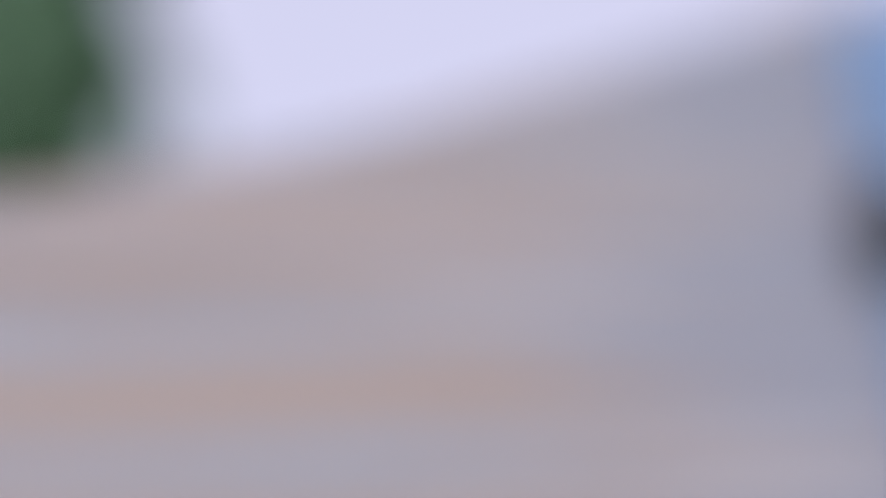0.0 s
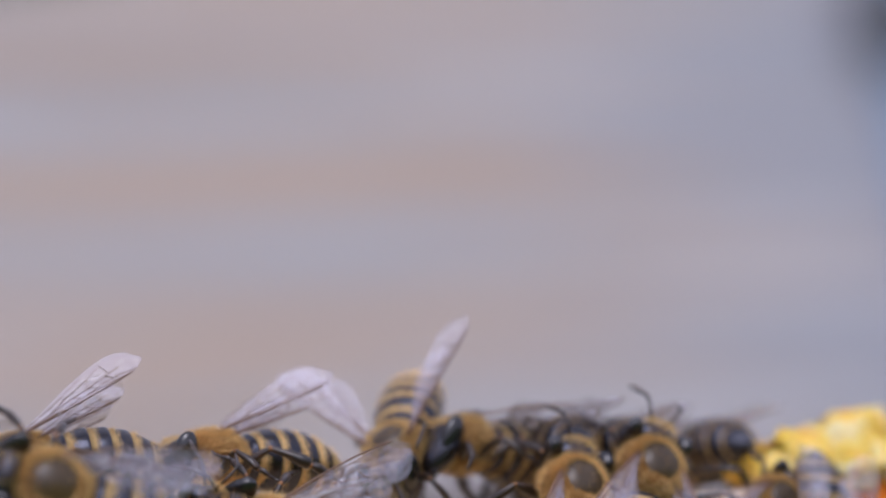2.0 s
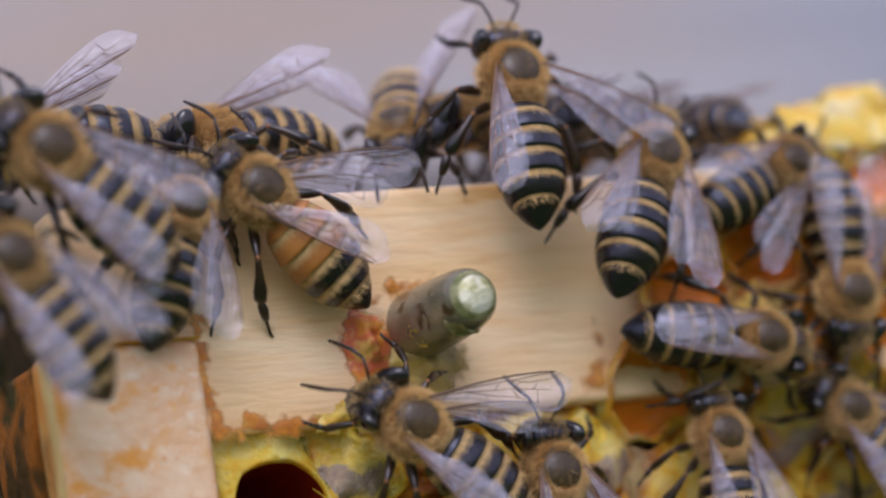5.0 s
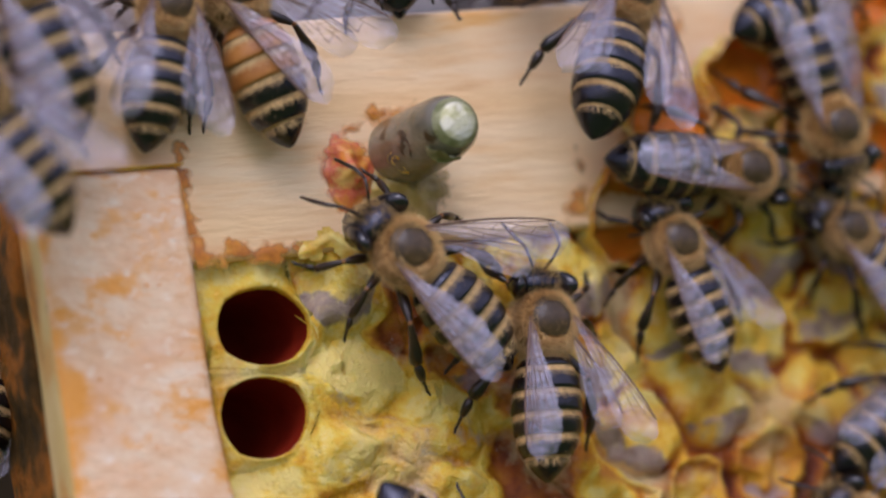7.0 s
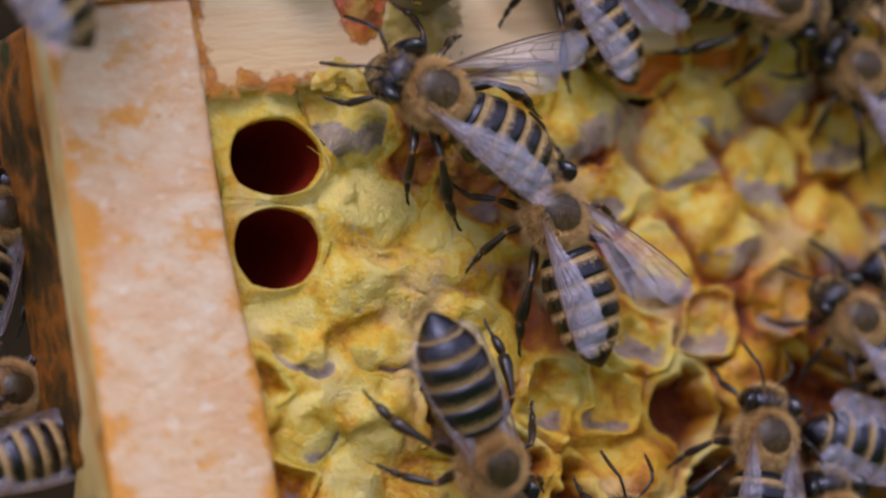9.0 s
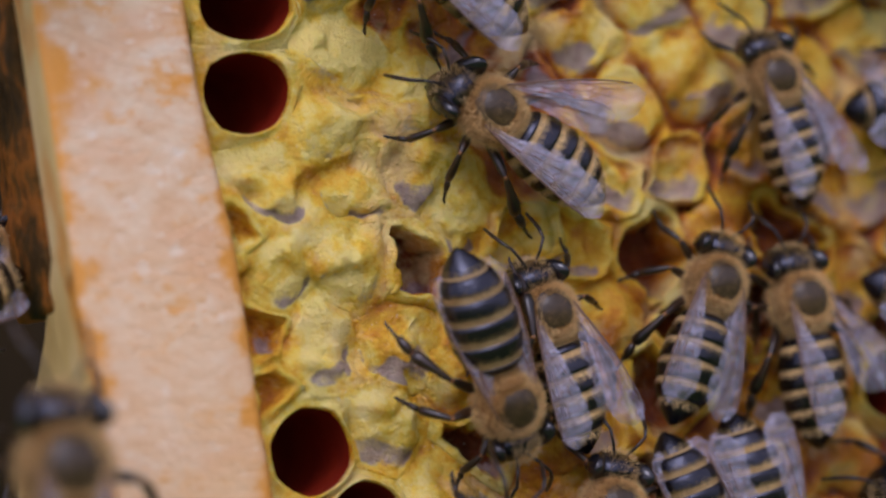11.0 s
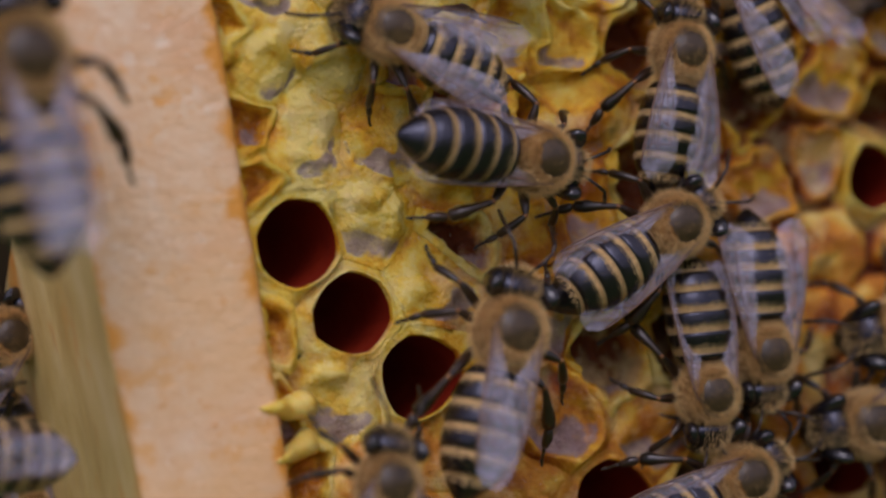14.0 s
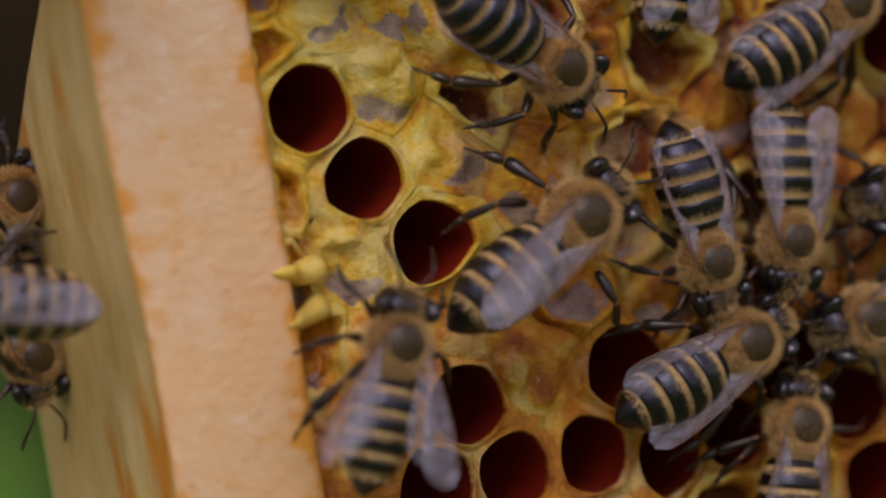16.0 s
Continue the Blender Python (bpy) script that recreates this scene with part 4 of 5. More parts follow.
def abdomen_mesh(front):
    """Six overlapping segments: dark glossy plates, each with a tan hair band at its root."""
    bm = bmesh.new()
    L = 7.6
    prof = [(0, 0.55), (0.05, 1.3), (0.14, 1.82), (0.28, 2.08), (0.45, 2.16), (0.60, 2.08), (0.74, 1.78), (0.86, 1.26), (0.94, 0.72), (0.98, 0.38), (1.0, 0.14)]

    def rad(u):
        for (a, ra), (b, rb) in zip(prof, prof[1:]):
            if u <= b:
                f = (u - a) / (b - a)
                return ra + (rb - ra) * f
        return 0.1
    rows, mats = [], []
    cuts = [0.0, 0.13, 0.31, 0.48, 0.65, 0.81, 1.0]
    for s in range(6):
        a, b = cuts[s], cuts[s + 1]
        w = b - a
        plan = [(0.0, 0.97, 1), (0.12, 0.985, 1), (0.27, 1.0, 0), (0.55, 1.02, 0), (0.84, 1.035, 0), (0.985, 1.03, 0)]
        if s == 5:
            plan = [(0.0, 0.95, 1), (0.13, 0.98, 0), (0.45, 1.0, 0), (0.7, 1.0, 0), (0.9, 0.95, 0), (1.0, 1.0, 0)]
        for g, k, m in plan:
            u = a + w * g
            rows.append((0.5 - L * u, 2.75 - 0.9 * u * u, rad(u) * k * 0.96, rad(u) * k * 0.90))
            mats.append((2 if (front and s < 3 and m == 0) else m) if s else (2 if front else 1 if g < 0.5 else 0))
    ring_body(bm, rows, 22, mats)
    rnd = random.Random(3)
    for s in range(6):
        u0 = cuts[s]
        for _ in range(350 if s == 5 else 900 if s else 600):
            u = u0 + (cuts[s + 1] - u0) * (rnd.uniform(-0.02, 0.22) + abs(rnd.gauss(0, 0.06)) if s else rnd.uniform(0, 0.75))
            an = rnd.random() * math.tau
            r = rad(u) * 0.95
            p = Vector((0.5 - L * u, r * math.cos(an), 2.75 - 0.9 * u * u + r * 0.92 * math.sin(an)))
            w = Vector((-1.0, 0.45 * math.cos(an), 0.45 * math.sin(an))).normalized()
            q = Vector((0, -math.sin(an), math.cos(an))) * 0.03
            bm.faces.new([bm.verts.new(v * MM) for v in (p - q * 0.38, p + q * 0.38, p + w * rnd.uniform(0.2, 0.5))]).material_index = 3
    for _ in range(500):
        u, an = rnd.uniform(0.1, 0.85), rnd.random() * math.tau
        r = rad(u) * 0.95
        p = Vector((0.5 - L * u, r * math.cos(an), 2.75 - 0.9 * u * u + r * 0.92 * math.sin(an)))
        w = Vector((-1.0, 0.7 * math.cos(an), 0.7 * math.sin(an))).normalized()
        q = Vector((0, -math.sin(an), math.cos(an))) * 0.007
        bm.faces.new([bm.verts.new(v * MM) for v in (p - q, p + q, p + w * rnd.uniform(0.16, 0.36))]).material_index = 3
    return mesh_of("abdomen", bm, [M_CHITIN, M_BAND, M_ORANGE, M_HAIR])


def wing_mesh(length, width, bulge):
    bm = bmesh.new()
    cols, rows = 14, 6
    grid = []
    for i in range(cols + 1):
        u = i / cols
        prof_f = (0.10 + 0.42 * math.sin(min(u * 1.25, 1.0) * math.pi / 2)) * (1 if u < 0.86 else math.sqrt(max(0.0, 1 - ((u - 0.86) / 0.145) ** 2)))
        prof_b = (0.03 + 0.62 * math.sin(min(u * bulge, 1.0) * math.pi / 2) ** 1.6) * (1 if u < 0.78 else math.sqrt(max(0.0, 1 - ((u - 0.78) / 0.225) ** 2)))
        line = []
        for j in range(rows + 1):
            v = j / rows
            y = (prof_f * (1 - v) * 0.55 - prof_b * v * 0.85) * width
            z = 0.10 * math.sin(v * math.pi * 3 + u * 2) * u + 0.25 * math.sin(u * math.pi) - 0.35 * v * u
            line.append(bm.verts.new((-u * length * MM, y * MM, z * MM)))
        grid.append(line)
    for a, b in zip(grid, grid[1:]):
        for j in range(rows):
            bm.faces.new((a[j], a[j + 1], b[j + 1], b[j]))

    def at(u, v):
        i, j = min(int(u * cols), cols - 1), min(int(v * rows), rows - 1)
        fu, fv = u * cols - i, v * rows - j
        return grid[i][j].co.lerp(grid[i + 1][j].co, fu).lerp(grid[i][j + 1].co.lerp(grid[i + 1][j + 1].co, fu), fv)

    net = [((0, 0), (0.2, 0), (0.4, 0), (0.6, 0), (0.8, 0), (0.9, 0)), ((0, 0.1), (0.3, 0.14), (0.6, 0.12), (0.88, 0.02)),
           ((0.55, 0.13), (0.70, 0.22), (0.84, 0.18), (0.93, 0.04)), ((0.02, 0.25), (0.25, 0.33), (0.45, 0.38), (0.58, 0.36), (0.75, 0.42), (0.85, 0.46)),
           ((0.25, 0.33), (0.40, 0.57), (0.60, 0.64), (0.73, 0.78)), ((0, 0.5), (0.3, 0.72), (0.56, 0.86)), ((0.45, 0.38), (0.50, 0.12)), ((0.58, 0.36), (0.64, 0.18)),
           ((0.72, 0.41), (0.76, 0.22)), ((0.40, 0.57), (0.38, 0.76)), ((0.60, 0.64), (0.57, 0.37)), ((0.73, 0.78), (0.75, 0.42))]
    lines = [[at(*a).lerp(at(*b), k / 3) for a, b in zip(n, n[1:]) for k in range(3)] + [at(*n[-1])] for n in net]
    me = mesh_of("wing", bm, M_WING)
    vb = bmesh.new()
    for n, line in enumerate(lines):
        r = (0.070 if n == 0 else 0.036 if n < 2 else 0.026) * MM
        tube(vb, [tuple(p + Vector((0, 0, 0.00003))) for p in line], [r * (1 - 0.35 * i / len(line)) for i in range(len(line))], 4)
    return me, mesh_of("vein", vb, M_VEIN)


def leg_mesh(pts, radii, hind=False):
    """Thigh, shin, broad foot and thin toes, pinched at the amber joints."""
    bm = bmesh.new()
    P = [Vector(p) * MM for p in pts]
    r = [k * 0.80 * MM for k in radii]
    bend = Vector((0, 0, 0.10 * MM))

    def limb(a, b, plan, flat=1.0):
        tube(bm, [a.lerp(b, u) + bend * math.sin(u * math.pi) for u, _ in plan], [k for _, k in plan], 8, flat=flat)
    limb(P[0], P[1], [(0, r[0] * 0.7), (0.15, r[0] * 1.05), (0.5, r[0] * 1.22), (0.8, r[0] * 0.95), (0.96, r[0] * 0.6), (1, r[0] * 0.5)])
    wide = 1.55 if hind else 1.1
    limb(P[1], P[2], [(0, r[1] * 0.5), (0.06, r[1] * 0.68), (0.4, r[1] * 0.95), (0.75, r[1] * wide), (0.94, r[1] * wide * 0.9), (1, r[1] * 0.5)])
    heel = P[2].lerp(P[3], 0.58)
    limb(P[2], heel, [(0, r[2] * 0.5), (0.12, r[2] * 0.95), (0.5, r[2] * 1.1), (0.9, r[2] * 0.8), (1, r[2] * 0.45)])
    ahead = (P[3] - P[2]).normalized()
    toe = P[3] + Vector((ahead.x, ahead.y, 0)) * 0.35 * MM
    chain = [heel.lerp(P[3], u) for u in (0, 0.3, 0.35, 0.65, 0.7, 1)] + [toe]
    tube(bm, chain, [k * MM for k in (0.09, 0.11, 0.075, 0.10, 0.07, 0.10, 0.05)], 6)
    for p, k in ((P[1], r[1] * 0.66), (P[2], r[2] * 0.68)):
        ball(bm, p, (k, k, k), 8, 6, 1)
    rnd = random.Random(int(abs(pts[0][0]) * 10))
    for i in range(len(P) - 1):
        for _ in range(70):
            p = P[i].lerp(P[i + 1], rnd.random())
            w = Vector((rnd.gauss(0, 1), rnd.gauss(0, 1), rnd.gauss(0, 1))).normalized()
            q = w.orthogonal().normalized() * 0.012 * MM
            bm.faces.new([bm.verts.new(v) for v in (p - q, p + q, p + w * 0.38 * MM)])
    return mesh_of("leg", bm, [M_LEG, M_JOINT])


def bee_meshes():
    B = {}
    bm = bmesh.new()
    ball(bm, (2.1 * MM, 0, 2.95 * MM), (2.0 * MM, 1.9 * MM, 1.8 * MM), 40, 30)
    for f in bm.faces:
        c = f.calc_center_median() / MM
        if c.z > 3.7 and c.y ** 2 + (c.x - 2.3) ** 2 < 1.25 ** 2:
            f.material_index = 2
    hairs(bm, (2.1, 0, 2.95), (2.0, 1.9, 1.8), 5600, 0.50, 1, 1, keep=lambda d: d.z < 0.70, thick=0.011)
    hairs(bm, (2.1, 0, 2.95), (2.0, 1.9, 1.8), 3200, 0.42, 5, 1, keep=lambda d: 0.45 < d.z < 0.84, thick=0.010)
    hairs(bm, (2.1, 0, 2.95), (2.0, 1.9, 1.8), 150, 0.30, 6, 1, keep=lambda d: d.z > 0.80, thick=0.008)
    ball(bm, (0.75 * MM, 0, 4.10 * MM), (0.40 * MM, 0.95 * MM, 0.36 * MM), 14, 8)
    hairs(bm, (0.75, 0, 4.10), (0.40, 0.95, 0.36), 420, 0.30, 9, 1, keep=lambda d: d.z > 0, thick=0.010)
    hairs(bm, (0.5, 0, 2.85), (0.9, 1.3, 1.2), 900, 0.5, 8, 1, keep=lambda d: d.z > -0.3, thick=0.012)
    ball(bm, (0.35 * MM, 0, 2.75 * MM), (0.7 * MM, 0.8 * MM, 0.8 * MM), 12, 8)
    B["thorax"] = mesh_of("thorax", bm, [M_FUZZ, M_HAIR, M_SHIELD])
    bm = bmesh.new()
    ring_body(bm, [(3.65, 2.75, 0.6, 0.6), (3.85, 2.7, 1.45, 1.2), (4.3, 2.6, 1.8, 1.5), (4.85, 2.35, 1.65, 1.5), (5.3, 2.0, 1.15, 1.2), (5.6, 1.7, 0.6, 0.75), (5.72, 1.5, 0.25, 0.35)], 18)
    tube(bm, [(5.3 * MM, 0.28 * MM, 1.2 * MM), (5.35 * MM, 0.2 * MM, 0.75 * MM), (5.25 * MM, 0.05 * MM, 0.45 * MM)], [0.2 * MM, 0.22 * MM, 0.08 * MM])
    tube(bm, [(5.3 * MM, -0.28 * MM, 1.2 * MM), (5.35 * MM, -0.2 * MM, 0.75 * MM), (5.25 * MM, -0.05 * MM, 0.45 * MM)], [0.2 * MM, 0.22 * MM, 0.08 * MM])
    hairs(bm, (4.4, 0, 2.65), (1.2, 1.45, 1.5), 1800, 0.36, 2, 1, lean=(0.1, 0, 0.2), thick=0.012, keep=lambda d: abs(d.y) < 0.62)
    B["head"] = mesh_of("head", bm, [M_CHITIN, M_HAIR])
    for s, side in ((1, "l"), (-1, "r")):
        bm = bmesh.new()
        for v in ball(bm, (0, 0, 0), (0.80 * MM, 0.58 * MM, 1.45 * MM), 18, 14):
            v.co = Euler((radians(-22 * s), radians(-14), 0)).to_matrix() @ v.co + Vector((4.45, 1.30 * s, 2.85)) * MM
        B["eye_" + side] = mesh_of("eye", bm, M_EYE)
        bm = bmesh.new()
        tube(bm, [Vector(p) * MM for p in ((5.2, 0.3 * s, 3.0), (5.9, 0.75 * s, 3.5), (6.6, 1.15 * s, 3.7))], [0.1 * MM, 0.09 * MM, 0.1 * MM], 7)
        tube(bm, [Vector(p) * MM for p in ((6.6, 1.15 * s, 3.7), (7.2, 1.4 * s, 3.1), (7.8, 1.5 * s, 2.4), (8.3, 1.55 * s, 1.8))], [0.09 * MM, 0.125 * MM, 0.125 * MM, 0.09 * MM], 7)
        B["antenna_" + side] = mesh_of("antenna", bm, M_LEG)
        B["leg_a_" + side] = leg_mesh([(3.2, 0.9 * s, 1.7), (4.4, 2.4 * s, 2.2), (5.2, 3.3 * s, 0.9), (6.1, 3.5 * s, 0.15)], [0.3, 0.27, 0.2, 0.1])
        B["leg_b_" + side] = leg_mesh([(2.1, 1.1 * s, 1.6), (2.0, 3.2 * s, 2.5), (1.3, 4.4 * s, 1.0), (0.6, 5.1 * s, 0.12)], [0.32, 0.3, 0.22, 0.1])
        B["leg_c_" + side] = leg_mesh([(1.1, 1.0 * s, 1.6), (-0.6, 2.8 * s, 2.7), (-2.6, 3.9 * s, 1.3), (-4.3, 4.2 * s, 0.12)], [0.32, 0.33, 0.34, 0.12], True)
    B["abdomen"], B["abdomen_orange"] = abdomen_mesh(False), abdomen_mesh(True)
    B["forewing"], B["fore_vein"] = wing_mesh(8.6, 2.75, 1.15)
    B["hindwing"], B["hind_vein"] = wing_mesh(6.1, 2.1, 1.4)
    return B


BEE = {}


def honey_bee(label, left=14, right=14, size=1.0, orange=False, raise_wing=-4, fold=12, group="bees on the comb"):
    """One bee on its own Empty: +x is its way ahead, z its back. left, right: degrees by which the wings stand out."""
    if not BEE:
        BEE.update(bee_meshes())
    root = thing("honey_bee", label, "bee", group)
    root.empty_display_size = 0.002
    part("abdomen", BEE["abdomen_orange" if orange else "abdomen"], None, root, "abdomen with orange front bands" if orange else "black abdomen with tan bands")
    part("thorax", BEE["thorax"], None, root, "furry brown thorax")
    head = part("head", BEE["head"], None, root)
    for s, side, an in ((1, "l", left), (-1, "r", right)):
        part("eye", BEE["eye_" + side], None, head, "glossy black eye")
        part("antenna", BEE["antenna_" + side], None, head)
        for k in "abc":
            part("leg", BEE["leg_%s_%s" % (k, side)], None, root)
        flip = Matrix.Diagonal((1, s, 1, 1))
        fore = part("forewing", BEE["forewing"], None, root, "clear wing")
        fore.matrix_local = pose(2.3 * MM, 1.25 * s * MM, 4.25 * MM, 0, -raise_wing + (1.5 if s > 0 else 0), -s * an) @ pose(0, 0, 0, -s * fold) @ flip
        part("vein", BEE["fore_vein"], None, fore)
        hind = part("hindwing", BEE["hindwing"], None, root, "clear wing")
        hind.matrix_local = pose(1.3 * MM, 1.2 * s * MM, 4.0 * MM, 0, -raise_wing - 1, -s * (an - 7)) @ pose(0, 0, 0, -s * fold) @ flip
        part("vein", BEE["hind_vein"], None, hind)
    root.scale = (size, size, size)
    return root


def on(x, z, heading, lift=0.0, nose=0.0, lean=0.0):
    """A pose on the comb's face: millimetres, degrees from +x towards up, height over the face, nose-up tilt."""
    m = pose(x * MM, -lift * MM, z * MM, 90, 0, 0) @ pose(0, 0, 0, 0, 0, heading)
    return m @ pose(0, 0, 0, lean, -nose, 0)


def atop(x, y, heading, z=24.9, nose=0.0):
    """A pose on the top bar's upper face."""
    return pose(x * MM, y * MM, z * MM, 0, 0, heading) @ pose(0, 0, 0, 0, -nose, 0)


def gait(bee, spans):
    """Swing the legs in two sets of three while the bee walks; spans: (from, to) seconds."""
    legs = [p for p in bee.children if p.name.split(".")[0] == "leg"]
    for k, leg in enumerate(legs):
        sign = 1 if k % 2 == (k // 3) % 2 else -1
        turn = 1 if k < 3 else -1
        rows = [(0.0, pose(0, 0, 0))]
        for t0, t1 in spans:
            t, n = max(t0, 0.2), 0
            while t < t1:
                a = sign * (9 if n % 2 else -9)
                rows.append((t, pose(0, 0, 0.00012 if a * turn > 0 else 0, 0, 0, a)))
                t += 0.3
                n += 1
            rows.append((t1 + 0.3, pose(0, 0, 0)))
        if rows[-1][0] < 16:
            rows.append((16.0, pose(0, 0, 0)))
        walk(leg, [r for r in rows if r[0] <= 16.0])


# ---- build ----
ground()
tall_grass()
hive()
tree(1.03, 3.66, 3.5, 0.74, 3, 5600)
tree(-0.6, 5.2, 2.9, 0.9, 8)
brood_frame()
comb()

bee_a = honey_bee("large honey bee with tan bands on the wooden top bar", 6, 16, 1.12)
bee_b = honey_bee("honey bee with spread wings on the edge of the frame", 10, 18, 1.05)
bee_c = honey_bee("honey bee with folded wings on the wooden top bar", 12, 20, 0.94)
bee_d = honey_bee("honey bee with orange abdomen on the wooden top bar", -20, 46, 1.06, orange=True)
bee_f = honey_bee("honey bee with black bands climbing over the top bar", 12, 60, 1.08, raise_wing=0)
bee_g = honey_bee("dark honey bee with half-spread wings on the top bar", 20, 22, 1.07)
bee_h = honey_bee("honey bee beside the orange honey cells", 14, 30, 0.90, raise_wing=0)
bee_i = honey_bee("honey bee walking head down past the honey cells", 6, 6, 1.03)
bee_j = honey_bee("honey bee with glossy folded wings over the honey cells", -6, -5, 0.99, raise_wing=-4)
bee_k = honey_bee("dark honey bee at the end of the comb", 20, 14, 0.90)
bee_m = honey_bee("honey bee with one wing held out on the capped comb", 9, 42, 1.06, raise_wing=-6)
bee_n = honey_bee("honey bee with spread wings on yellow cappings", 6, 30, 1.03, raise_wing=-6)
bee_q = honey_bee("honey bee with drooping wings on the capped cells", 4, 20, 0.92)
bee_o = honey_bee("honey bee with raised striped abdomen and lowered head", 2, 2, 1.05, raise_wing=16)
bee_s = honey_bee("honey bee with black and tan bands walking on the comb", 4, 16, 0.90)
bee_t = honey_bee("honey bee with broad tan bands near the comb's edge", 6, 6, 0.99, raise_wing=4)
bee_u = honey_bee("honey bee with pale bands on the capped cells", 6, 6, 0.95, raise_wing=3)
bee_v = honey_bee("honey bee with wings half open over torn cells", 3, 8, 0.97, raise_wing=2)
bee_w = honey_bee("honey bee with outspread veined wings", -2, 32, 1.0)
bee_p = honey_bee("honey bee with rosy wings over torn cells", 6, 10, 0.96)
bee_x = honey_bee("honey bee with striped abdomen, head down in torn cells", 1, 1, 0.97, raise_wing=9)
bee_y = honey_bee("honey bee with long wings beside orange brood cappings", 7, 9, 0.98, raise_wing=3)
bee_z = honey_bee("honey bee with bold tan bands crossing torn cells", 5, 5, 1.02, raise_wing=9)
bee_aa = honey_bee("long honey bee with lilac wings beside open cells", -8, -6, 1.12, raise_wing=-3)
bee_bb = honey_bee("honey bee with half-open lilac wings by the side bar", 20, 20, 0.96)
bee_cc = honey_bee("honey bee with bluish wings crawling up the side bar", -5, -4, 1.30)
bee_dd = honey_bee("honey bee clinging to the side bar's outer edge", 3, 3, 0.90, raise_wing=8)
bee_ee = honey_bee("honey bee with shiny tail on the side bar's outer edge", -9, -8, 1.02, raise_wing=0)
bee_ff = honey_bee("dark honey bee on the side bar's shaded outer face", 3, 3, 0.90, raise_wing=8)
bee_gg = honey_bee("dark honey bee on the side bar's shaded outer face", 3, 3, 0.90, raise_wing=8)
bee_hh = honey_bee("dark honey bee by the nail head on the side bar", 3, 3, 0.90, raise_wing=8)
bee_ii = honey_bee("grey honey bee hanging behind the side bar", 3, 3, 0.90, raise_wing=8)
bee_jj = honey_bee("honey bee facing away over open brood cells", 20, 14, 1.06)
bee_kk = honey_bee("honey bee with tan bands above dark open cells", 5, 6, 1.03, raise_wing=8)
bee_mm = honey_bee("dark honey bee at the edge of the brood cappings", 16, 12, 1.08)
bee_ll = honey_bee("grey furry honey bee climbing up over open cells", 3, 3, 0.96, raise_wing=8)
bee_ta = honey_bee("honey bee with raised wing standing on the top bar", 14, 14, 1.00, raise_wing=-24, fold=70)
bee_tb = honey_bee("honey bee with raised wings on the top bar's upper face", 14, 14, 1.00, raise_wing=-20, fold=65)
bee_tc = honey_bee("honey bee climbing over the top bar's rear edge", 34, 46, 1.00, raise_wing=-22, fold=8)
bee_td = honey_bee("dark honey bee crouching on the top bar", 14, 14, 1.00)
bee_te = honey_bee("dark honey bee on the top bar's upper face", 10, 16, 1.00)
bee_tf = honey_bee("dark honey bee on the top bar near fresh wax", 20, 20, 1.00)
bee_tg = honey_bee("honey bee resting on the top bar", 18, 18, 1.00)
bee_th = honey_bee("honey bee resting on the top bar's end", 18, 18, 1.00)
bee_fly = honey_bee("honey bee in flight behind the frame", 75, 75, 1.00)


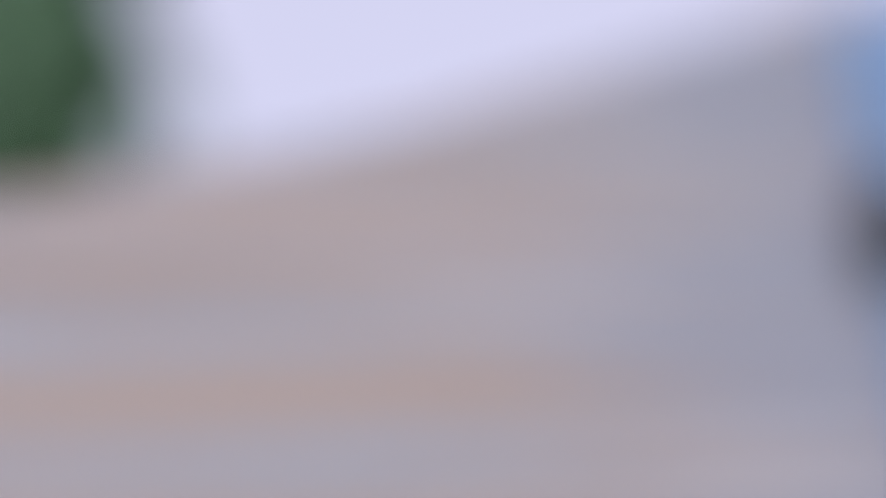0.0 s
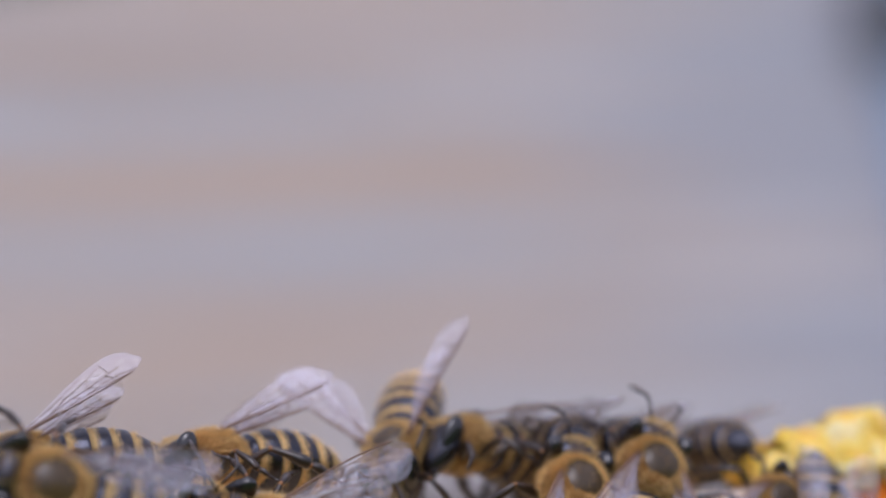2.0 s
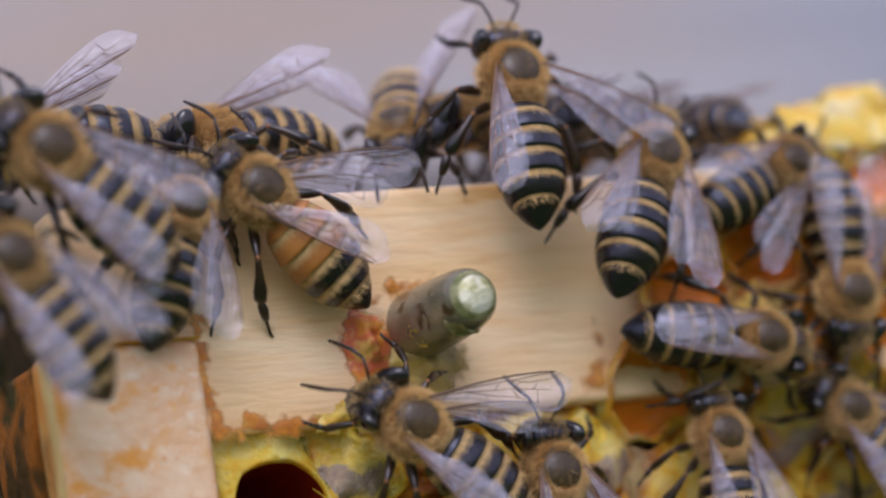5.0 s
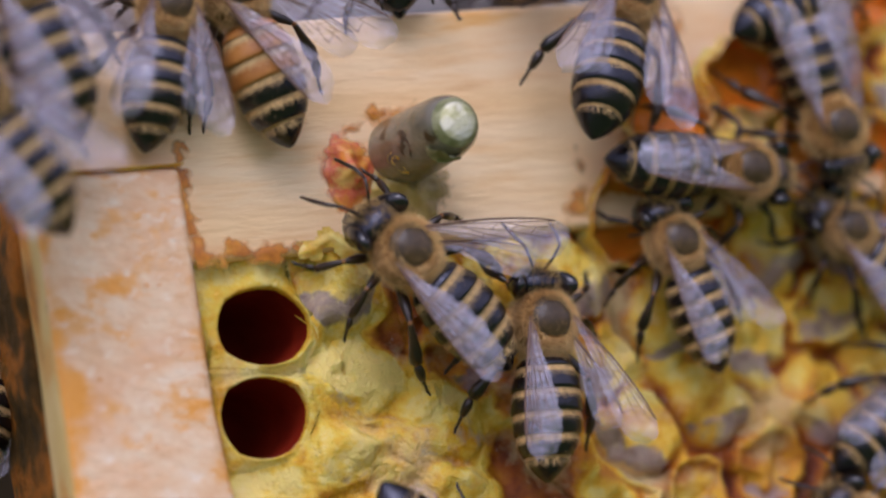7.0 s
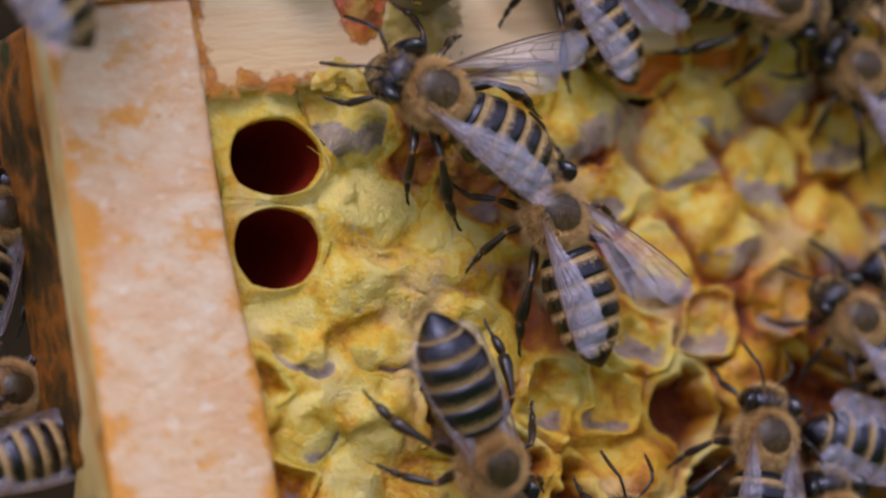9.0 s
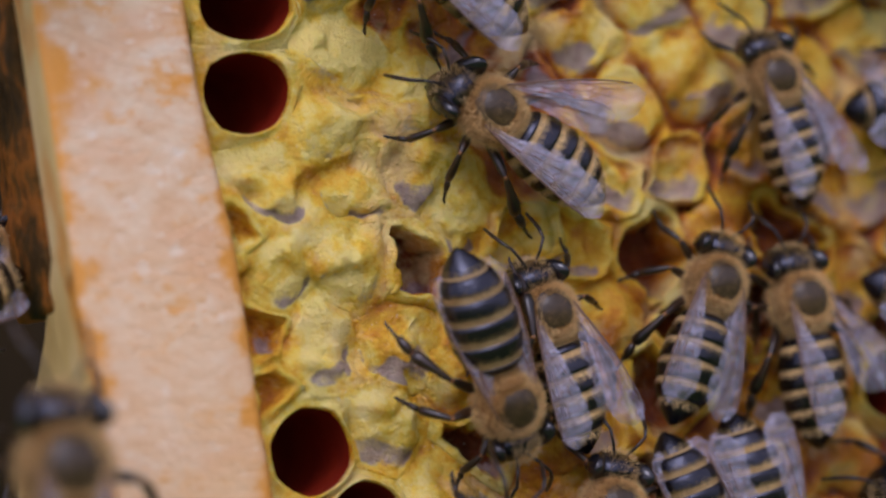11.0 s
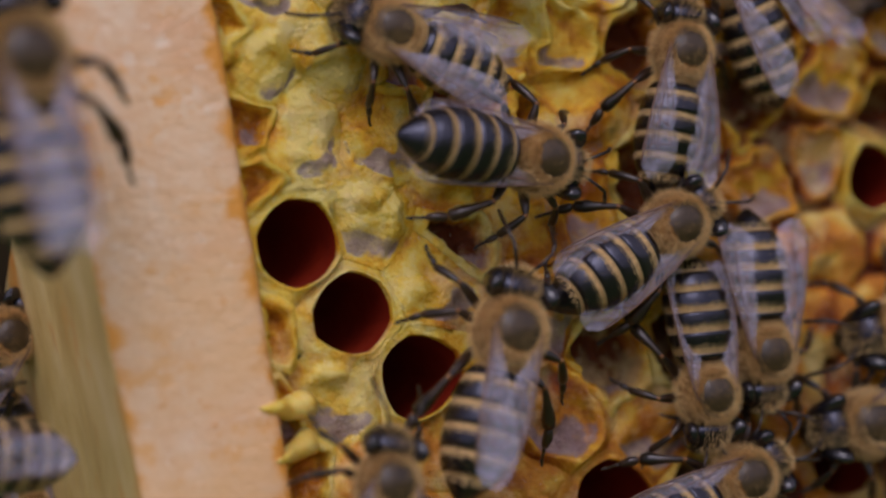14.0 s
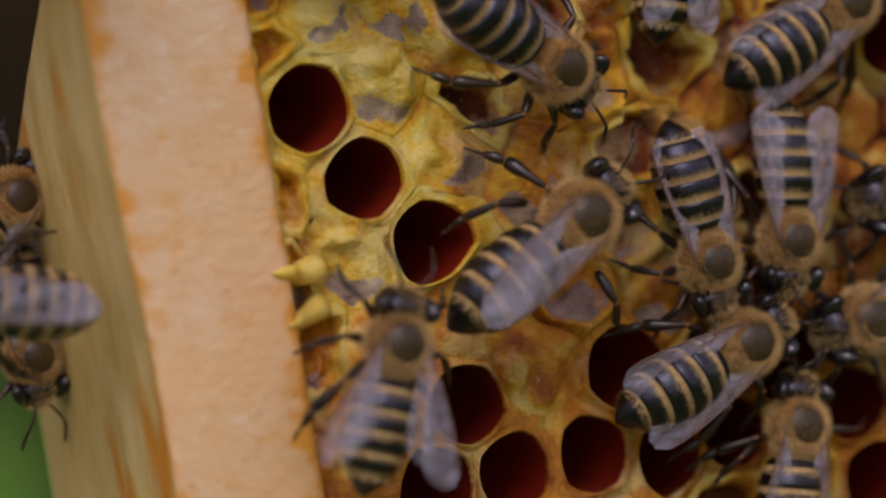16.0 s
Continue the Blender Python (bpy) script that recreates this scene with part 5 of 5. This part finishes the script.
def motions():
    walk(bee_a, [(0, on(-21.5, 24.5, 157, 3)), (1.5, on(-21.5, 24.5, 157, 3)), (2.5, on(-21.2, 25.5, 158, 3)), (3, on(-20.9, 25.2, 163, 3)), (3.5, on(-21.4, 24.6, 165, 3)), (4.2, on(-21.7, 24.7, 158, 3)), (6.3, on(-22.6, 25.6, 108, 3)), (7, on(-23.7, 24.9, 108, 3)), (7.5, on(-23.1, 23.2, 109, 3)), (8, on(-22.9, 23.4, 108, 3)), (8.5, on(-22.5, 23.5, 109, 3)), (16, on(-22.5, 23.5, 109, 3))])
    walk(bee_b, [(0, on(-25.2, 18.1, 130, 5)), (3, on(-25.2, 18.1, 130, 5)), (3.5, on(-25.1, 18.7, 128, 5)), (4.2, on(-25.6, 18.2, 121, 5)), (6.3, on(-26.4, 18.7, 126, 5)), (7, on(-27.2, 18.2, 121, 5)), (7.5, on(-27.8, 18.7, 121, 5)), (8, on(-27.1, 18.7, 120, 5)), (8.5, on(-26.7, 18.6, 123, 5)), (9, on(-26.9, 18.8, 125, 5)), (16, on(-26.9, 18.8, 125, 5))])
    walk(bee_c, [(0, on(-14.1, 21.6, 70)), (3, on(-14.1, 21.6, 70)), (3.5, on(-14.8, 21.6, 71)), (4.2, on(-15.1, 21.5, 71)), (6.3, on(-14.6, 23.2, 69)), (7, on(-14.4, 23.5, 74)), (7.5, on(-14.7, 23.4, 73)), (8, on(-14.9, 23.9, 75)), (16, on(-14.9, 23.9, 75))])
    walk(bee_d, [(0, on(-7.3, 22.6, 154)), (1.5, on(-7.3, 22.6, 154)), (2, on(-7.3, 22.3, 152)), (2.5, on(-7.1, 22.5, 155)), (3, on(-7.3, 22.7, 144)), (3.5, on(-7.8, 22.2, 144)), (4.2, on(-8.0, 22.3, 141)), (6.3, on(-9.1, 23.4, 120)), (6.5, on(-9.2, 23.3, 119)), (7, on(-9.2, 23.9, 106)), (7.5, on(-8.4, 22.9, 94)), (8, on(-8.0, 23.0, 93)), (8.5, on(-7.3, 23.7, 96)), (16, on(-7.3, 23.7, 96))])
    walk(bee_f, [(0, on(9.6, 21.6, 69, 1.5, -16)), (2, on(9.6, 21.6, 69, 1.5, -16)), (2.5, on(9.4, 21.6, 72, 1.5, -16)), (3, on(7.7, 21.7, 84, 1.5, -16)), (3.5, on(6.4, 23.0, 93, 1.5, -16)), (4.2, on(6.8, 24.4, 88, 1.5, -16)), (6.3, on(9.1, 31.9, 85, 1.5, -16)), (7, on(9.8, 32.3, 83, 1.5, -16)), (8, on(9.3, 32.7, 84, 1.5, -16)), (16, on(9.3, 32.7, 84, 1.5, -16))])
    walk(bee_g, [(0, on(14.8, 22.7, 64, 1.5, -13)), (2, on(14.8, 22.7, 64, 1.5, -13)), (2.5, on(15.0, 23.0, 64, 1.5, -13)), (3, on(14.9, 22.3, 64, 1.5, -13)), (3.5, on(15.0, 22.7, 64, 1.5, -13)), (4.2, on(15.0, 22.4, 63, 1.5, -13)), (6.3, on(14.8, 21.7, 61, 1.5, -13)), (7, on(14.4, 21.3, 62, 1.5, -13)), (7.5, on(14.1, 21.4, 64, 1.5, -13)), (8, on(14.3, 21.3, 63, 1.5, -13)), (16, on(14.3, 21.3, 63, 1.5, -13))])
    walk(bee_h, [(0, on(22.9, 21.8, 32, 1, -8)), (2, on(22.9, 21.8, 32, 1, -8)), (2.5, on(23.0, 22.3, 28, 1, -8)), (3, on(23.4, 22.3, 26, 1, -8)), (3.5, on(23.9, 23.3, 29, 1, -8)), (4.2, on(23.8, 22.9, 29, 1, -8)), (6.3, on(27.0, 23.3, 16, 1, -8)), (7, on(28.8, 23.3, 19, 1, -8)), (8, on(28.6, 23.3, 19, 1, -8)), (16, on(28.6, 23.3, 19, 1, -8))])
    walk(bee_i, [(0, on(27.1, 19.3, -104, 1)), (2, on(27.1, 19.3, -104, 1)), (2.5, on(27.8, 19.4, -104, 1)), (3, on(29.7, 19.5, -104, 1)), (3.5, on(29.1, 18.6, -104, 1)), (4.2, on(28.9, 17.8, -100, 1)), (6.3, on(28.3, 17.0, -83, 1)), (7, on(28.3, 16.8, -79, 1)), (7.5, on(28.4, 16.5, -88, 1)), (8, on(28.2, 16.9, -89, 1)), (8.5, on(28.6, 16.9, -89, 1)), (16, on(28.6, 16.9, -89, 1))])
    walk(bee_j, [(0, on(20.8, 13.9, -9, 1)), (3, on(20.8, 13.9, -9, 1)), (3.5, on(20.2, 14.0, -8, 1)), (4.2, on(19.9, 13.2, -11, 1)), (6.3, on(19.7, 13.1, -8, 1)), (7, on(19.9, 12.9, -11, 1)), (7.5, on(20.1, 12.8, -12, 1)), (8, on(20.6, 13.0, -14, 1)), (8.5, on(20.9, 13.2, -18, 1)), (9, on(21.3, 13.0, -18, 1)), (9.5, on(22.2, 13.2, -17, 1)), (16, on(22.2, 13.2, -17, 1))])
    walk(bee_k, [(0, on(29.0, 6.6, 134)), (4.2, on(29.0, 6.6, 134)), (6.3, on(30.2, 7.3, 134)), (7, on(30.6, 7.2, 137)), (8, on(30.1, 7.0, 133)), (9, on(30.3, 6.5, 131)), (10, on(32.0, 6.9, 137)), (16, on(32.0, 6.9, 137))])
    walk(bee_m, [(0, on(-1.3, 8.1, 139, 1)), (4.2, on(-1.3, 8.1, 139, 1)), (6.3, on(-0.4, 8.2, 129, 1)), (6.5, on(-0.4, 8.1, 125, 1)), (7, on(-0.5, 7.8, 130, 1)), (7.5, on(0.1, 7.5, 146, 1)), (8, on(-0.1, 7.5, 142, 1)), (8.5, on(0.4, 7.2, 140, 1)), (9, on(0.7, 7.4, 143, 1)), (9.5, on(0.8, 7.1, 155, 1)), (10, on(1.1, 7.0, 147, 1)), (12.3, on(0.9, 8.4, 137, 1)), (16, on(0.9, 8.4, 137, 1))])
    walk(bee_n, [(0, on(6.6, 3.8, 90)), (6.3, on(6.6, 3.8, 90)), (6.5, on(6.5, 3.6, 92)), (7, on(6.7, 2.4, 85)), (7.5, on(7.2, 2.2, 81)), (8, on(7.0, 1.8, 82)), (8.5, on(7.5, 0.7, 91)), (9, on(6.6, -1.3, 103)), (9.5, on(7.0, -3.9, 120)), (10, on(5.2, -3.6, 142)), (10.2, on(5.2, -3.2, 142)), (12.3, on(2.9, -3.4, 134)), (12.5, on(2.5, -2.9, 136)), (13, on(3.0, -1.5, 132)), (13.5, on(3.3, -0.9, 127)), (16, on(3.3, -0.9, 127))])
    walk(bee_q, [(0, on(18.0, 5.2, 90)), (4.2, on(18.0, 5.2, 90)), (6.3, on(19.5, 5.9, 90)), (6.5, on(19.3, 6.0, 91)), (7, on(17.4, 6.8, 106)), (7.5, on(15.5, 7.4, 121)), (8, on(14.2, 9.7, 124)), (8.5, on(12.0, 12.0, 124)), (9, on(10.7, 14.2, 118)), (9.5, on(8.0, 15.4, 112)), (10, on(7.0, 17.5, 109)), (16, on(7.0, 17.5, 109))])
    walk(bee_o, [(0, on(-3.1, -10.0, -64, 1.5, -14)), (7, on(-3.1, -10.0, -64, 1.5, -14)), (7.5, on(-2.5, -10.1, -64, 1.5, -14)), (8, on(-1.8, -10.4, -63, 1.5, -14)), (8.5, on(-1.6, -9.1, -72, 1.5, -14)), (9, on(-1.9, -10.6, -73, 1.5, -14)), (9.5, on(-0.9, -13.1, -92, 1.5, -14)), (10, on(-0.9, -14.5, -93, 1.5, -14)), (10.2, on(-0.7, -14.7, -93, 1.5, -14)), (12.3, on(1.1, -18.9, -41, 1.5, -14)), (12.5, on(1.1, -18.9, -41, 1.5, -14)), (13, on(1.9, -18.6, -37, 1.5, -14)), (13.5, on(2.0, -17.8, -20, 1.5, -14)), (14, on(1.5, -16.7, -16, 1.5, -14)), (14.5, on(1.1, -17.1, -24, 1.5, -14)), (15, on(1.3, -17.8, -27, 1.5, -14)), (15.5, on(1.6, -17.9, -35, 1.5, -14)), (16, on(2.0, -18.2, -39, 1.5, -14))])
    walk(bee_s, [(0, on(27.8, -11.3, 129)), (8, on(27.8, -11.3, 129)), (8.5, on(26.9, -10.8, 124)), (9, on(26.8, -9.3, 122)), (9.5, on(24.5, -7.4, 120)), (10, on(22.8, -4.8, 111)), (10.2, on(23.0, -4.4, 109)), (12.5, on(23.9, -0.8, 88)), (13, on(24.9, 1.0, 89)), (16, on(24.9, 1.0, 89))])
    walk(bee_t, [(0, on(25.7, -14.0, -19)), (7, on(25.7, -14.0, -19)), (8, on(26.8, -13.5, -14)), (8.5, on(27.2, -14.9, -23)), (9, on(27.6, -16.6, -24)), (9.5, on(29.5, -17.3, -15)), (10, on(30.8, -17.8, -19)), (12.3, on(36.9, -18.0, -27)), (16, on(36.9, -18.0, -27))])
    walk(bee_u, [(0, on(31.6, -2.8, 33)), (7, on(31.6, -2.8, 33)), (7.5, on(31.5, -3.3, 29)), (8, on(31.6, -4.2, 21)), (8.5, on(32.1, -5.4, 7)), (9, on(33.9, -4.7, -0)), (10, on(35.1, -4.3, -4)), (12.5, on(34.0, -6.9, -2)), (13, on(33.3, -7.6, -2)), (13.5, on(33.8, -7.4, 0)), (16, on(33.8, -7.4, 0))])
    walk(bee_v, [(0, on(17.2, -16.4, 76)), (8.5, on(17.2, -16.4, 76)), (9, on(17.4, -16.1, 74)), (9.5, on(16.2, -15.4, 58)), (10, on(15.6, -15.8, 55)), (10.2, on(15.8, -15.9, 54)), (12.3, on(15.6, -15.1, 85)), (12.5, on(15.7, -14.9, 84)), (13, on(15.3, -14.6, 74)), (13.5, on(15.4, -14.7, 76)), (14, on(14.9, -14.3, 72)), (14.5, on(14.8, -13.2, 73)), (15, on(14.7, -13.2, 72)), (15.5, on(14.3, -12.6, 73)), (16, on(14.1, -13.1, 75))])
    walk(bee_w, [(0, on(21.7, -21.9, 87)), (9, on(21.7, -21.9, 87)), (9.5, on(21.2, -22.1, 92)), (10, on(21.9, -19.9, 91)), (10.2, on(22.1, -19.8, 92)), (12.3, on(22.5, -13.7, 93)), (12.5, on(22.4, -13.5, 96)), (13, on(20.6, -11.2, 104)), (13.5, on(19.7, -10.4, 115)), (14, on(20.5, -9.8, 105)), (14.5, on(21.2, -7.0, 104)), (15, on(21.6, -6.3, 102)), (16, on(21.6, -6.3, 102))])
    walk(bee_p, [(0, on(7.2, -21.5, 78)), (9, on(7.2, -21.5, 78)), (9.5, on(6.8, -20.8, 80)), (10, on(6.6, -18.4, 85)), (10.2, on(6.8, -18.5, 87)), (12.3, on(2.7, -11.5, 125)), (12.5, on(2.8, -11.5, 126)), (13, on(2.1, -10.7, 129)), (13.5, on(0.4, -9.2, 134)), (14, on(-1.7, -9.7, 149)), (14.5, on(-5.4, -9.9, 159)), (15, on(-8.2, -8.9, 159)), (15.5, on(-8.5, -8.5, 160)), (16, on(-8.5, -8.5, 160))])
    walk(bee_x, [(0, on(13.5, -29.1, -78)), (12.3, on(13.5, -29.1, -78)), (12.5, on(13.6, -29.1, -79)), (13, on(13.6, -29.8, -88)), (13.5, on(13.6, -30.9, -94)), (14, on(13.8, -31.1, -94)), (14.5, on(13.6, -31.1, -95)), (15, on(13.2, -31.0, -92)), (15.5, on(13.2, -31.1, -90)), (16, on(12.8, -31.1, -85))])
    walk(bee_y, [(0, on(17.7, -28.6, -82)), (12.3, on(17.7, -28.6, -82)), (12.5, on(17.6, -28.6, -84)), (13, on(17.4, -28.8, -92)), (13.5, on(17.7, -28.7, -94)), (14, on(18.2, -29.3, -96)), (14.5, on(18.7, -29.9, -102)), (15, on(18.8, -29.9, -102)), (15.5, on(18.8, -30.2, -104)), (16, on(19.0, -30.7, -100))])
    walk(bee_z, [(0, on(7.0, -28.4, 71)), (12.3, on(6.5, -28.4, 71)), (12.5, on(6.7, -27.6, 70)), (13, on(7.9, -26.2, 56)), (13.5, on(9.4, -24.7, 41)), (14, on(11.2, -23.5, 23)), (14.5, on(13.3, -22.3, 19)), (15, on(16.2, -21.6, 21)), (15.5, on(19.8, -20.1, 21)), (16, on(23.1, -19.8, 24))])
    walk(bee_aa, [(0, on(-2.9, -30.7, 67, 2.5)), (12.3, on(-2.9, -30.7, 67, 2.5)), (12.5, on(-2.6, -29.6, 68, 2.5)), (13, on(-1.1, -28.9, 67, 2.5)), (13.5, on(-1.2, -29.4, 72, 2.5)), (14, on(-1.2, -29.3, 66, 2.5)), (14.5, on(-1.4, -29.9, 60, 2.5)), (15, on(-0.5, -30.2, 50, 2.5)), (15.5, on(0.4, -29.8, 42, 2.5)), (16, on(1.4, -30.1, 30, 2.5))])
    walk(bee_bb, [(0, on(-11.0, -37.1, 67, 3.5)), (12.5, on(-11.0, -37.1, 67, 3.5)), (14, on(-10.2, -36.4, 71, 3.5)), (14.5, on(-10.5, -36.2, 68, 3.5)), (15, on(-10.5, -36.2, 66, 3.5)), (15.5, on(-10.5, -36.2, 68, 3.5)), (16, on(-10.3, -36.1, 69, 3.5))])
    walk(bee_cc, [(0, on(-29.5, -22.8, 88, 6)), (9.5, on(-29.5, -22.8, 88, 6)), (10.2, on(-28.8, -22.1, 87, 6)), (12.3, on(-28.7, -20.1, 82, 6)), (12.5, on(-28.9, -19.3, 82, 6)), (13, on(-27.9, -16.1, 88, 6)), (13.5, on(-27.6, -13.0, 89, 6)), (14, on(-28.2, -10.7, 91, 6)), (14.5, on(-28.3, -9.0, 93, 6)), (15, on(-28.5, -4.0, 91, 6)), (15.5, on(-28.3, -1.2, 93, 6)), (16, on(-27.9, 1.1, 92, 6))])
    walk(bee_dd, [(0, on(-27.4, -8.6, -170, -8.4)), (8, on(-27.4, -8.6, -170, -8.4)), (8.5, on(-28.1, -8.5, -169, -8.4)), (9, on(-28.1, -9.1, -170, -8.4)), (9.5, on(-28.6, -8.8, -169, -8.4)), (10, on(-28.8, -8.9, -166, -8.4)), (12.5, on(-31.0, -8.1, -170, -8.4)), (16, on(-31.0, -8.1, -170, -8.4))])
    walk(bee_ee, [(0, on(-32.1, -30.4, 166, -4.4)), (12.5, on(-32.1, -30.4, 166, -4.4)), (14, on(-31.7, -28.9, 168, -4.4)), (14.5, on(-30.6, -27.8, 166, -4.4)), (15, on(-30.8, -28.4, 167, -4.4)), (15.5, on(-30.7, -28.0, 167, -4.4)), (16, on(-30.7, -27.9, 165, -4.4))])
    walk(bee_ff, [(0, on(-23.2, 6.1, 65, -12.4)), (7, on(-23.2, 6.1, 65, -12.4)), (9, on(-24.6, 4.2, 63, -12.4)), (10, on(-24.4, 4.0, 63, -12.4)), (16, on(-24.4, 4.0, 63, -12.4))])
    walk(bee_gg, [(0, on(-25.7, -4.5, -2, -12.4)), (7, on(-25.7, -4.5, -2, -12.4)), (9, on(-26.7, -4.5, -0, -12.4)), (10, on(-27.1, -5.1, -2, -12.4)), (12.5, on(-26.7, -5.4, 3, -12.4)), (16, on(-26.7, -5.4, 3, -12.4))])
    walk(bee_hh, [(0, on(-25.5, -25.4, 41, -16.4)), (13, on(-25.5, -25.4, 41, -16.4)), (14, on(-25.4, -24.3, 42, -16.4)), (15, on(-25.4, -23.9, 39, -16.4)), (16, on(-25.6, -23.9, 39, -16.4))])
    walk(bee_ii, [(0, on(-23.7, -32.3, -88, -18.4)), (14, on(-23.7, -32.3, -88, -18.4)), (15, on(-24.0, -30.7, -87, -18.4)), (15.5, on(-24.1, -30.7, -89, -18.4)), (16, on(-24.1, -30.6, -89, -18.4))])
    walk(bee_jj, [(0, on(27.7, -37.0, -180)), (12.5, on(27.7, -37.0, -180)), (14, on(26.5, -36.7, -181)), (14.5, on(25.9, -36.7, -179)), (15, on(25.6, -37.0, -179)), (15.5, on(25.4, -37.8, -177)), (16, on(25.4, -38.1, -173))])
    walk(bee_kk, [(0, on(12.6, -41.4, 17)), (12.5, on(12.6, -41.4, 17)), (14.5, on(13.1, -38.8, 19)), (15, on(12.5, -39.5, 15)), (15.5, on(12.5, -38.6, 20)), (16, on(12.5, -39.1, 20))])
    walk(bee_mm, [(0, on(31.4, -28.3, -179)), (12.5, on(31.4, -28.3, -179)), (14, on(30.1, -31.3, -179)), (15, on(29.3, -31.1, -179)), (16, on(29.7, -31.2, -179))])
    walk(bee_ll, [(0, on(14.3, -48.6, 78)), (14.5, on(14.3, -48.6, 78)), (15, on(14.6, -47.1, 78)), (15.5, on(15.7, -46.5, 77)), (16, on(16.8, -45.9, 75))])
    walk(bee_ta, [(0, atop(-19.6, 3, 172, 27)), (16, atop(-19.6, 3, 172, 27))])
    walk(bee_tb, [(0, atop(-7.6, 3.5, 186, 26.6)), (16, atop(-7.6, 3.5, 186, 26.6))])
    walk(bee_tc, [(0, atop(5.3, 6, 224, 28.7, -47)), (4.2, atop(5.3, 6, 228, 28.7, -46)), (6.3, atop(3, 4, 255, 26, -25)), (7, atop(2.8, 3.5, 255, 26, -25)), (16, atop(2.8, 3.5, 255, 26, -25))])
    walk(bee_td, [(0, atop(9, 4, 205, 26.6)), (16, atop(9, 4, 205, 26.6))])
    walk(bee_te, [(0, atop(14.6, 6, 80, 26.4)), (16, atop(14.6, 6, 80, 26.4))])
    walk(bee_tf, [(0, atop(26, 8, 95, 26.2)), (16, atop(26, 8, 95, 26.2))])
    walk(bee_tg, [(0, atop(18.2, 7, 102, 26.4)), (16, atop(18.2, 7, 102, 26.4))])
    walk(bee_th, [(0, atop(-27, 5, 160, 26.4)), (16, atop(-27, 5, 160, 26.4))])
    walk(bee_fly, [(0, atop(-140, 120, 75, -60)), (2.4, atop(10, 120, 75, 25)), (2.6, atop(17.8, 120, 75, 49.8)), (2.8, atop(19.5, 120, 75, 61.4)), (2.9, atop(21, 120, 74, 68.9)), (3, atop(21.7, 120, 72, 75.6)), (3.1, atop(23.8, 120, 70, 83)), (3.2, atop(25.4, 120, 66, 86.3)), (3.3, atop(31, 120, 62, 87.9)), (3.4, atop(37.2, 120, 60, 89.2)), (3.5, atop(50, 120, 60, 92.5)),
                   (4.2, atop(120, 120, 60, 150)), (6, atop(300, 120, 60, 240)), (16, atop(300, 125, 60, 240))])
    gait(bee_m, [(6.0, 9.8)])
    gait(bee_n, [(8.2, 12.2)])
    gait(bee_q, [(6.3, 9.6)])
    gait(bee_s, [(8.6, 12.3)])
    gait(bee_o, [(7.0, 9.6), (10.2, 12.4)])
    gait(bee_v, [(9.0, 14.0)])
    gait(bee_w, [(9.0, 14.5)])
    gait(bee_p, [(9.3, 15.2)])
    gait(bee_z, [(12.3, 15.9)])
    gait(bee_aa, [(12.5, 15.8)])
    gait(bee_bb, [(12.5, 14.2)])
    gait(bee_cc, [(9.5, 15.9)])
    gait(bee_f, [(2.0, 6.8)])
    gait(bee_i, [(2.5, 7.5)])
    gait(bee_d, [(1.5, 7.6)])
    gait(bee_a, [(4.2, 7.2)])
    gait(bee_ll, [(14.5, 15.9)])


motions()
